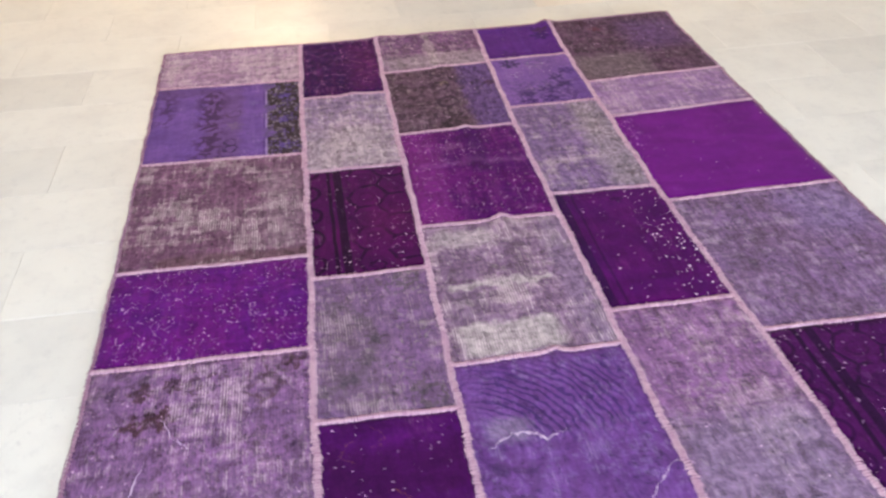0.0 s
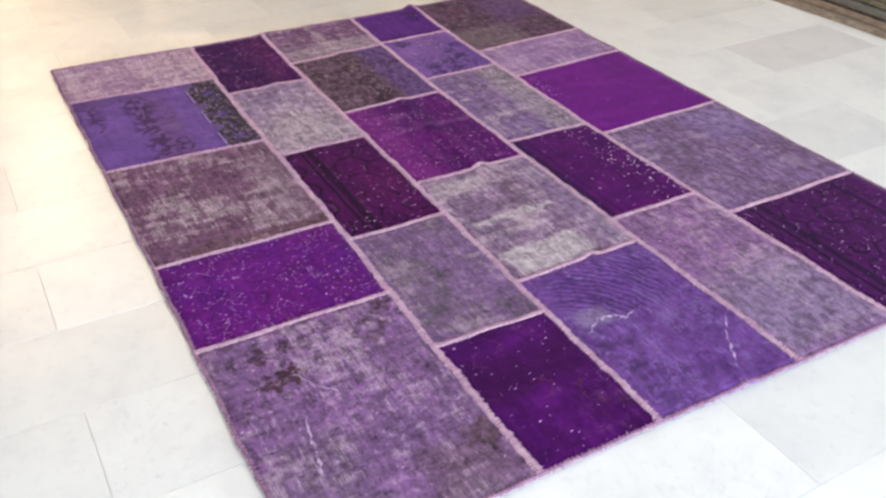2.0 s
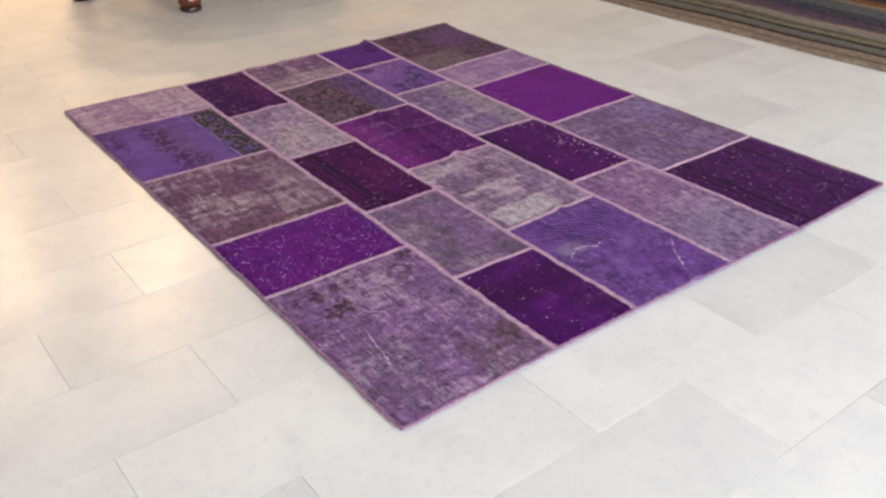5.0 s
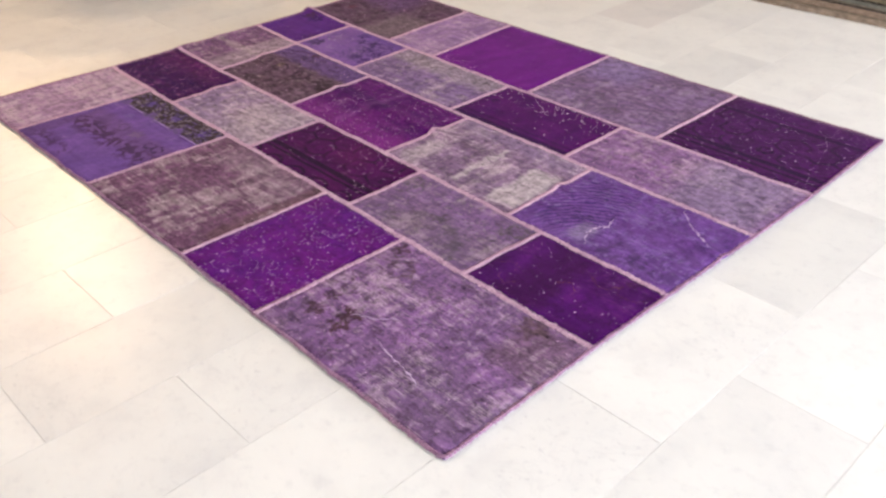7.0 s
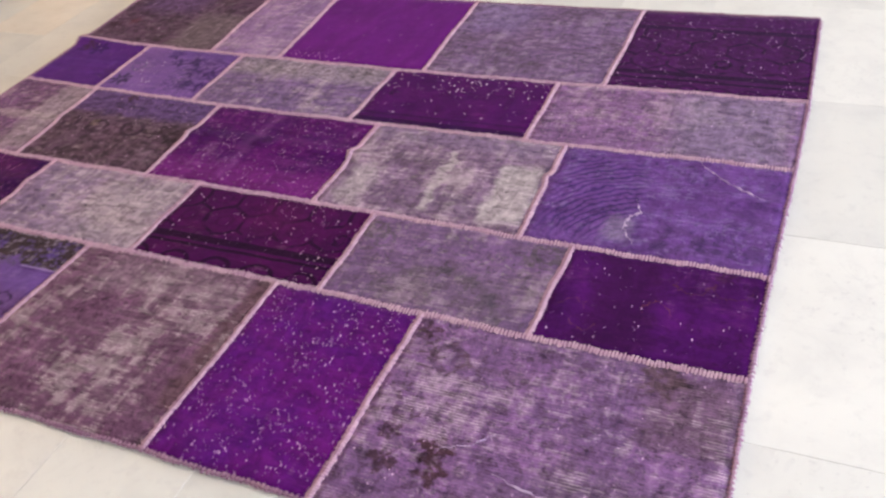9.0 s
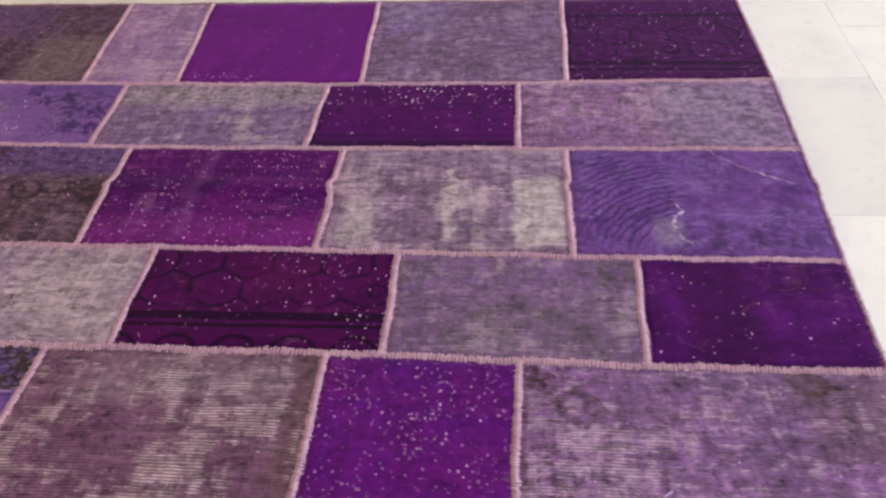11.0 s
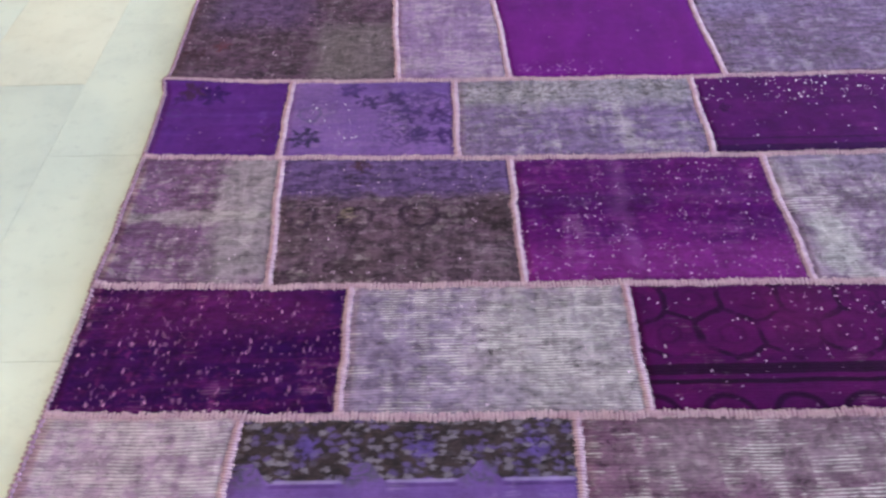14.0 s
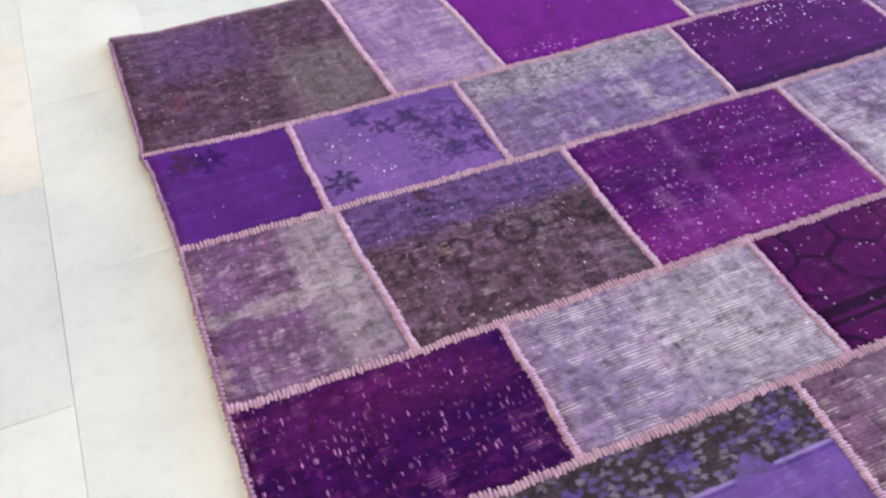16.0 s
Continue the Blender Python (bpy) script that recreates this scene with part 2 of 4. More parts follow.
M_YARN = yarn_material("lilac_yarn", lin(142, 106, 136, 0.9), lin(166, 130, 156, 0.9))
M_STITCH = yarn_material("pale_pink_yarn", lin(190, 152, 178, 0.92), lin(210, 178, 198, 0.92))
M_EDGE = yarn_material("dull_mauve_yarn", lin(120, 92, 116, 0.85), lin(158, 128, 150, 0.85))
M_MARBLE = [
    marble_material("white_marble", lin(224, 227, 224), lin(217, 220, 218), lin(190, 193, 195)),
    marble_material("pale_grey_marble", lin(218, 221, 218), lin(210, 213, 212), lin(184, 188, 190)),
    marble_material("grey_marble", lin(215, 215, 213), lin(206, 207, 207), lin(178, 180, 182)),
    marble_material("cream_marble", lin(229, 227, 221), lin(222, 219, 211), lin(192, 188, 180)),
]
M_JOINT = plain_material("joint_mortar", lin(206, 205, 200), lin(192, 190, 186), 6.0, 0.35)
M_PLASTER = plain_material("cream_plaster", lin(182, 174, 160), lin(170, 162, 148), 2.0, 0.8)
M_CEILING = plain_material("white_ceiling_paint", lin(214, 208, 198), lin(206, 200, 190), 2.0, 0.85)
M_WOOD = wood_material()
M_DARK_WOOD = plain_material("dark_stained_wood", lin(38, 22, 18), lin(56, 32, 24), 20.0, 0.3, 0.5)
M_STEEL = plain_material("white_metal", lin(225, 222, 215), lin(215, 212, 205), 8.0, 0.4, 0.5)
M_LAMP = glow_material("lit_lamp_lens", WARM, LAMP_GLOW)
M_FRAME = plain_material("grey_aluminium", lin(150, 152, 154), lin(138, 140, 143), 5.0, 0.4, 0.5)
M_BACK = plain_material("lining_cloth", lin(120, 100, 110), lin(105, 88, 98), 30.0, 0.95, 0.1)


# ---- mesh helpers ----
def link_mesh(name, verts, faces, material, parent=None, smooth=False, label=""):
    me = bpy.data.meshes.new(name)
    me.from_pydata(verts, [], faces)
    me.materials.append(material)
    if smooth:
        me.polygons.foreach_set("use_smooth", [True] * len(me.polygons))
    me.update()
    ob = new(name, me)
    if parent:
        ob.parent = parent
    if label:
        tagged(ob, label)
    return ob


def part(name, bm, material, parent=None, label="", smooth=False):
    me = bpy.data.meshes.new(name)
    bmesh.ops.recalc_face_normals(bm, faces=bm.faces[:])
    bm.to_mesh(me)
    bm.free()
    me.materials.append(material)
    if smooth:
        me.polygons.foreach_set("use_smooth", [True] * len(me.polygons))
    ob = new(name, me)
    if parent:
        ob.parent = parent
    if label:
        tagged(ob, label)
    return ob


def box(x0, x1, y0, y1, z0, z1, bevel=0.0, bm=None):
    bm = bm or bmesh.new()
    made = bmesh.ops.create_cube(bm, size=1.0)["verts"]
    for v in made:
        v.co = Vector((x0 if v.co.x < 0 else x1, y0 if v.co.y < 0 else y1, z0 if v.co.z < 0 else z1))
    if bevel:
        edges = list({e for v in made for e in v.link_edges})
        bmesh.ops.bevel(bm, geom=edges, offset=bevel, segments=2, affect="EDGES")
    return bm


def lathe(profile, n=32, at=(0, 0, 0)):
    bm = bmesh.new()
    rings = []
    for r, z in profile:
        rings.append([bm.verts.new((at[0] + r * math.cos(2 * math.pi * i / n), at[1] + r * math.sin(2 * math.pi * i / n), at[2] + z)) for i in range(n)])
    for a, b in zip(rings, rings[1:]):
        for i in range(n):
            bm.faces.new((a[i], a[(i + 1) % n], b[(i + 1) % n], b[i]))
    bm.faces.new(rings[0])
    bm.faces.new(rings[-1])
    return bm


# ---- room ----
X0, X1, Y0, Y1 = -9.5, 8.5, -4.0, 7.0
tagged(part("wall_west", box(X0 - 0.2, X0, Y0 - 0.2, Y1 + 0.2, 0, H_CEIL), M_PLASTER), "cream plastered shop wall", "wall", kind="structure")
tagged(part("wall_north", box(X0, X1, Y1, Y1 + 0.2, 0, H_CEIL), M_PLASTER), "cream plastered shop wall", "wall", kind="structure")
tagged(part("wall_south", box(X0, X1, Y0 - 0.2, Y0, 0, H_CEIL), M_PLASTER), "cream plastered shop wall", "wall", kind="structure")
wy0, wy1 = WINDOW_Y
wz0, wz1 = WINDOW_Z
bm = box(X1, X1 + 0.2, Y0 - 0.2, wy0, 0, H_CEIL)
box(X1, X1 + 0.2, wy1, Y1 + 0.2, 0, H_CEIL, bm=bm)
box(X1, X1 + 0.2, wy0, wy1, 0, wz0, bm=bm)
box(X1, X1 + 0.2, wy0, wy1, wz1, H_CEIL, bm=bm)
tagged(part("wall_east", bm, M_PLASTER), "cream plastered wall round a wide shop window", "wall", kind="structure")
tagged(part("ceiling", box(X0 - 0.2, X1 + 0.2, Y0 - 0.2, Y1 + 0.2, H_CEIL, H_CEIL + 0.2), M_CEILING), "white painted ceiling", "ceiling", kind="structure")
window = tagged(new("window_1"), "wide shop window with grey aluminium frame", "window", kind="structure")
for k in range(5):
    yy = wy0 + (wy1 - wy0) * k / 4
    part("mullion", box(X1 + 0.06, X1 + 0.14, max(wy0, yy - 0.03), min(wy1, yy + 0.03), wz0, wz1, 0.004), M_FRAME, window)

# ---- downlights in the ceiling ----
first = None
for x, y, power in DOWNLIGHTS:
    if first is None:
        first = tagged(new("downlight"), "round recessed ceiling downlight, lit warm", "ceiling lamp", "ceiling downlights")
        part("trim_ring", lathe([(0.075, 0.0), (0.1, 0.0), (0.1, -0.012), (0.085, -0.016), (0.075, -0.01)], 32), M_STEEL, first, smooth=True)
        part("lens", lathe([(0.074, -0.006), (0.074, -0.009)], 32), M_LAMP, first, "glowing warm lens")
        first.location = (x, y, H_CEIL)
    else:
        copy_thing(first, pose(x, y, H_CEIL))
    area_lamp("downlight_beam", (x, y, H_CEIL - 0.03), (x, y, 0), 0.13, 0.13, LAMP_WATTS * power, WARM, "DISK")

# ---- patchwork rug ----
LEFT = ((0, 0.54, 0.83, 1.24, 1.5, 1.545, 1.6, 2.075), (0.0, 0.004, 0.002, 0.0, -0.012, -0.024, -0.018, -0.026))
RIGHT = ((0, 0.49, 0.79, 1.21, 1.55, 2.075), (2.506, 2.503, 2.508, 2.519, 2.524, 2.517))
LINES = [  # the long seams: x, y
    ((0, 0.5, 1.0, 1.5, 2.0, 2.5), (0.0, 0.002, 0.003, 0.002, -0.002, -0.006)),
    ((0, 0.5, 1.0, 1.5, 2.0, 2.5), (0.53, 0.517, 0.512, 0.507, 0.491, 0.487)),
    ((0, 0.4, 0.9, 1.5, 2.0, 2.5), (0.833, 0.822, 0.817, 0.809, 0.799, 0.795)),
    ((0, 0.3, 0.8, 1.3, 1.9, 2.5), (1.241, 1.232, 1.215, 1.209, 1.208, 1.211)),
    ((0, 0.3, 0.7, 1.3, 1.9, 2.5), (1.556, 1.545, 1.538, 1.528, 1.535, 1.548)),
    ((0, 0.6, 1.3, 1.9, 2.5), (2.07, 2.062, 2.06, 2.062, 2.074)),
]
CUTS = [  # the short seams of each strip: x at the lower and the upper long seam
    ((0.313, 0.338), (0.876, 0.896), (1.452, 1.459), (1.821, 1.83)),
    ((0.5, 0.5), (1.02, 1.023), (1.568, 1.568), (2.069, 2.078)),
    ((0.34, 0.315), (0.833, 0.828), (1.383, 1.387), (1.947, 1.945)),
    ((0.305, 0.302), (0.712, 0.708), (1.285, 1.295), (1.829, 1.828)),
    ((0.566, 0.538), (0.848, 0.818), (1.386, 1.374), (1.963, 1.968)),
]


def line_y(k, x):
    return float(np.interp(x, *LINES[k])) + 0.0016 * math.sin(23 * x + k * 1.7) + 0.001 * math.sin(61 * x + k)


def rug_z(x, y):
    """Height of the rug's face: a slack fold across it, lifted spots and slight waves."""
    z = 0.0085 + 0.0016 * noise.noise(Vector((x * 3.1, y * 3.1, 4.2)))
    z += 0.010 * math.exp(-((y - 1.045) / 0.022) ** 2) * (0.75 + 0.25 * math.sin(x * 5 + 1)) * (1 if 0.5 < x else max(0.15, x * 2))
    z += 0.011 * math.exp(-((y - 1.54) / 0.03) ** 2 - (x / 0.16) ** 2)
    z += 0.006 * math.exp(-((y - 0.70) / 0.03) ** 2 - ((x - 0.5) / 0.25) ** 2)
    z += 0.006 * math.exp(-((y - 0.86) / 0.05) ** 2 - (x / 0.12) ** 2)
    z += 0.009 * math.exp(-(max(0.0, x + 0.03) / 0.07) ** 2) * (0.7 + 0.3 * math.sin(y * 7.0))
    return z


def cut_point(row, k, v):
    """A point of the short seam k of a strip (0 and 5 are the rug's sides), v from 0 to 1."""
    if k in (0, 5):
        side, xe = (LEFT, 0.0) if k == 0 else (RIGHT, 2.5)
        y = line_y(row, xe) * (1 - v) + line_y(row + 1, xe) * v
        return float(np.interp(y, *side)), y
    a, b = CUTS[row][k - 1]
    x = a * (1 - v) + b * v
    x += 0.0022 * math.sin(9 * v + 3 * k + row) * math.sin(math.pi * v)
    y = line_y(row, x) * (1 - v) + line_y(row + 1, x) * v
    if row == 2 and k > 1:
        x -= 0.008 * math.exp(-((y - 1.045) / 0.02) ** 2)
    return x, y


def face_mesh(row, k):
    n_u = max(6, round((cut_point(row, k + 1, 0.5)[0] - cut_point(row, k, 0.5)[0]) / 0.022))
    n_v = 20
    verts, faces = [], []
    for j in range(n_v + 1):
        v = j / n_v
        (xa, ya), (xb, yb) = cut_point(row, k, v), cut_point(row, k + 1, v)
        for i in range(n_u + 1):
            u = i / n_u
            x = xa + (xb - xa) * u
            y = line_y(row, x) * (1 - v) + line_y(row + 1, x) * v
            dip = 0.0008 * max(0.0, 1 - min(i, n_u - i, j, n_v - j) / 0.9)
            verts.append((x, y, rug_z(x, y) - dip))
    w = n_u + 1
    for j in range(n_v):
        for i in range(n_u):
            faces.append((j * w + i, j * w + i + 1, (j + 1) * w + i + 1, (j + 1) * w + i))
    # a skirt gives each piece its thickness
    rim = [i for i in range(w)] + [j * w + n_u for j in range(1, n_v + 1)] + [n_v * w + i for i in range(n_u - 1, -1, -1)] + [j * w for j in range(n_v - 1, 0, -1)]
    start = len(verts)
    verts += [(verts[i][0], verts[i][1], max(0.0005, verts[i][2] - 0.012)) for i in rim]
    n = len(rim)
    faces += [(rim[(i + 1) % n], rim[i], start + i, start + (i + 1) % n) for i in range(n)]
    return verts, faces


def ribbon(points, width, lift):
    """A raised, slightly uneven band of thread along points of the plan."""
    verts, faces = [], []
    for i, (x, y) in enumerate(points):
        a, b = points[max(0, i - 1)], points[min(len(points) - 1, i + 1)]
        d = Vector((b[0] - a[0], b[1] - a[1])).normalized()
        nx, ny = -d.y, d.x
        w = width * (1 + 0.16 * math.sin(i * 1.9) + 0.1 * math.sin(i * 0.71))
        for s, h in ((-0.5, -0.003), (-0.28, lift * 0.8), (0.0, lift), (0.28, lift * 0.8), (0.5, -0.003)):
            px, py = x + nx * w * s, y + ny * w * s
            verts.append((px, py, rug_z(px, py) + h))
    for i in range(len(points) - 1):
        for k in range(4):
            faces.append((i * 5 + k, (i + 1) * 5 + k, (i + 1) * 5 + k + 1, i * 5 + k + 1))
    return verts, faces


def stitches(points, length, pitch, lift, rng, skew=0.0):
    """Overcast stitches laid across a seam, one by one."""
    verts, faces = [], []
    dist = [0.0]
    for a, b in zip(points, points[1:]):
        dist.append(dist[-1] + math.hypot(b[0] - a[0], b[1] - a[1]))
    xs, ys = [p[0] for p in points], [p[1] for p in points]
    total, s = dist[-1], pitch / 2
    while s < total - pitch / 3:
        x, y = np.interp(s, dist, xs), np.interp(s, dist, ys)
        x2, y2 = np.interp(min(total, s + 0.004), dist, xs), np.interp(min(total, s + 0.004), dist, ys)
        x1, y1 = np.interp(max(0, s - 0.004), dist, xs), np.interp(max(0, s - 0.004), dist, ys)
        d = Vector((x2 - x1, y2 - y1)).normalized()
        turn = skew + rng.uniform(-0.12, 0.12)
        n = Vector((-d.y * math.cos(turn) + d.x * math.sin(turn), d.x * math.cos(turn) + d.y * math.sin(turn)))
        side = Vector((n.y, -n.x))
        half, thick = length * rng.uniform(0.42, 0.58), pitch * rng.uniform(0.27, 0.40)
        off = rng.uniform(-0.1, 0.1) * length
        base = len(verts)
        for u, h in ((-1, -0.002), (-0.6, lift), (0.6, lift), (1, -0.002)):
            for w, dz in ((-1, -0.0012), (0, 0.0008), (1, -0.0012)):
                px = x + n.x * (off + half * u) + side.x * thick * w
                py = y + n.y * (off + half * u) + side.y * thick * w
                verts.append((px, py, rug_z(px, py) + h + dz))
        for i in range(3):
            for k in range(2):
                faces.append((base + i * 3 + k, base + (i + 1) * 3 + k, base + (i + 1) * 3 + k + 1, base + i * 3 + k + 1))
        s += pitch * rng.uniform(0.85, 1.15)
    return verts, faces


def bands(*rows):
    """Dark or light woven bands along the strip: y from, y to, colour, strength."""
    def paint(g, col, x, y):
        wav = g.math("ADD", y, mul(g, g.math("SUBTRACT", g.noise(14.0, 2.0), 0.5), 0.008))
        for y0, y1, c, k in rows:
            col = g.mix(mul(g, between(g, wav, y0, y1, 0.003), k), col, lin(*c, K))
        return col
    return paint


def lattice(px, py, cx, cy, c, k, y0, y1, line=0.045, inner=0.4):
    """Ghost of a net of six-sided medallions, each with a small ring inside, between two heights."""
    def paint(g, col, x, y):
        wob = mul(g, g.math("SUBTRACT", g.noise(13.0, 3.0), 0.5), 0.034)
        u = g.math("MULTIPLY_ADD", g.math("ADD", x, wob), 1 / px, 0.5 - cx / px)
        v = g.math("MULTIPLY_ADD", g.math("SUBTRACT", y, wob), 0.5 / py, 0.5 - cy / (2 * py))
        cells = []
        for shift in (0.0, 0.5):
            a = g.math("SUBTRACT", g.math("FRACT", g.math("ADD", u, shift)), 0.5)
            b = mul(g, g.math("SUBTRACT", g.math("FRACT", g.math("ADD", v, shift)), 0.5), 1.732)
            ax, ay = g.math("ABSOLUTE", a), g.math("ABSOLUTE", b)
            far = g.math("MAXIMUM", ax, g.math("MULTIPLY_ADD", ay, 0.866, mul(g, ax, 0.5)))
            cells.append(far)
        d = g.math("MINIMUM", *cells)
        net = g.math("MAXIMUM", g.span(d, 0.5 - line * 1.6, 0.5 - line * 0.6), mul(g, between(g, d, 0.17, 0.24, 0.025), inner))
        net = mul(g, net, g.span(g.noise(16.0, 3.0, 0.6), 0.36, 0.54, 0.1, 0.95))
        return g.mix(mul(g, net, between(g, y, y0, y1, 0.004), k), col, lin(*c, K))
    return paint


def arches(period, cx, cy, r, c, k, y0, y1):
    """A row of round arches standing on one line."""
    def paint(g, col, x, y):
        wob = mul(g, g.math("SUBTRACT", g.noise(14.0, 2.0), 0.5), 0.015)
        a = g.math("FRACT", g.math("MULTIPLY_ADD", g.math("ADD", x, wob), 1 / period, 0.5 - cx / period))
        a = mul(g, g.math("SUBTRACT", a, 0.5), period)
        b = g.math("SUBTRACT", y, cy)
        d = g.math("SQRT", g.math("ADD", mul(g, a, a), mul(g, b, b)))
        m = mul(g, between(g, d, r * 0.84, r * 1.1, 0.004), g.span(g.noise(20.0, 2.0), 0.25, 0.45, 0.3, 1.0))
        return g.mix(mul(g, m, between(g, y, y0, y1, 0.003), k), col, lin(*c, K))
    return paint


def motifs(*items):
    """Single woven ornaments: flower, ring or arc at a place, with its radius, petals, colour and strength."""
    def paint(g, col, x, y):
        wx = mul(g, g.math("SUBTRACT", g.noise(42.0, 3.0, 0.7), 0.5), 0.05)
        wy = mul(g, g.math("SUBTRACT", g.noise(42.0, 3.0, 0.7, g.map(shift=(5, 3, 0))), 0.5), 0.05)
        xx, yy = g.math("ADD", x, wx), g.math("ADD", y, wy)
        worn = g.span(g.noise(60.0, 3.0, 0.65), 0.32, 0.52, 0.25, 1.0)
        for kind, cx, cy, r, n, c, k in items:
            dx, dy = g.math("SUBTRACT", xx, cx), g.math("SUBTRACT", yy, cy)
            d = mul(g, g.math("SQRT", g.math("ADD", mul(g, dx, dx), mul(g, dy, dy))), 1 / r)
            if kind == "flower":
                ang = g.math("ARCTAN2", dy, dx)
                lobe = g.math("COSINE", g.math("MULTIPLY_ADD", ang, float(n), cx * 40))
                m = g.span(g.math("SUBTRACT", d, g.math("MULTIPLY_ADD", lobe, 0.26, 0.78)), -0.16, 0.14, 1.0, 0.0)
                m = mul(g, m, g.span(d, 0.1, 0.22, 0.35, 1.0))
            elif kind == "ring":
                m = between(g, d, 0.68, 1.0, 0.09)
            else:
                m = mul(g, between(g, d, 0.92, 1.0, 0.03), g.span(dy, -0.2 * r, 0.1 * r) if n > 0 else g.span(dy, -0.1 * r, 0.2 * r, 1.0, 0.0))
            col = g.mix(mul(g, m, worn, k), col, lin(*c, K))
        return col
    return paint


def spots(c, k, x0, x1, y0, y1, scale=26.0, lo=0.5):
    """Ghost flowers inside one region."""
    def paint(g, col, x, y):
        n = g.noise(scale, 3.0, 0.6, warp=2.2)
        m = g.cells(scale * 1.3, "F1").outputs["Distance"]
        shape = mul(g, g.span(n, lo, lo + 0.08), g.span(m, 0.18, 0.3))
        edge = g.math("MULTIPLY_ADD", g.math("SUBTRACT", g.noise(12.0, 2.0), 0.5), 0.08, x)
        return g.mix(mul(g, shape, between(g, edge, x0, x1, 0.03), between(g, y, y0, y1, 0.03), k), col, lin(*c, K))
    return paint


def area(c, k, x0, x1, y0, y1, soft=0.03):
    """A region of another dye or of wear, with a ragged edge."""
    def paint(g, col, x, y):
        n = g.math("SUBTRACT", g.noise(16.0, 5.0, 0.7), 0.5)
        xx, yy = g.math("MULTIPLY_ADD", n, 0.10, x), g.math("MULTIPLY_ADD", n, 0.08, y)
        m = mul(g, between(g, xx, x0, x1, soft), between(g, yy, y0, y1, soft))
        return g.mix(mul(g, m, k), col, lin(*c, K))
    return paint


def dots(c, x0, x1, y0, y1, many=0.5, scale=92.0):
    """Bare white knots in one region."""
    def paint(g, col, x, y):
        v = g.cells(scale, "F1", g.map((1.25, 0.8, 1)))
        rnd, pick, _ = g.xyz(v.outputs["Color"])
        keep = g.math("GREATER_THAN", pick, 1 - many)
        size = g.math("MULTIPLY_ADD", mul(g, rnd, rnd), 0.2, 0.1)
        far = g.math("MULTIPLY_ADD", g.math("SUBTRACT", g.noise(260.0, 2.0), 0.5), 0.3, v.outputs["Distance"])
        edge = g.math("MULTIPLY_ADD", g.math("SUBTRACT", g.noise(25.0, 2.0), 0.5), 0.08, y)
        m = mul(g, g.span(g.math("SUBTRACT", far, size), -0.05, 0.05, 1.0, 0.0), keep, between(g, x, x0, x1, 0.02), between(g, edge, y0, y1, 0.02))
        return g.mix(m, col, lin(*c))
    return paint


def swirls(c, k, cx, cy, x0, x1, y0, y1):
    """Curved dark lines like wood grain round a centre."""
    def paint(g, col, x, y):
        w = g.node("ShaderNodeTexWave", wave_type="RINGS", rings_direction="Z")
        g.put(w.inputs["Vector"], g.map((1.0, 1.0, 0), (-cx, -cy, 0)))
        w.inputs["Scale"].default_value, w.inputs["Distortion"].default_value = 17.0, 6.0
        w.inputs["Detail"].default_value, w.inputs["Detail Scale"].default_value = 2.0, 1.4
        m = mul(g, g.span(w.outputs["Fac"], 0.55, 0.85), between(g, x, x0, x1, 0.05), between(g, y, y0, y1, 0.05))
        return g.mix(mul(g, m, k), col, lin(*c, K))
    return paint


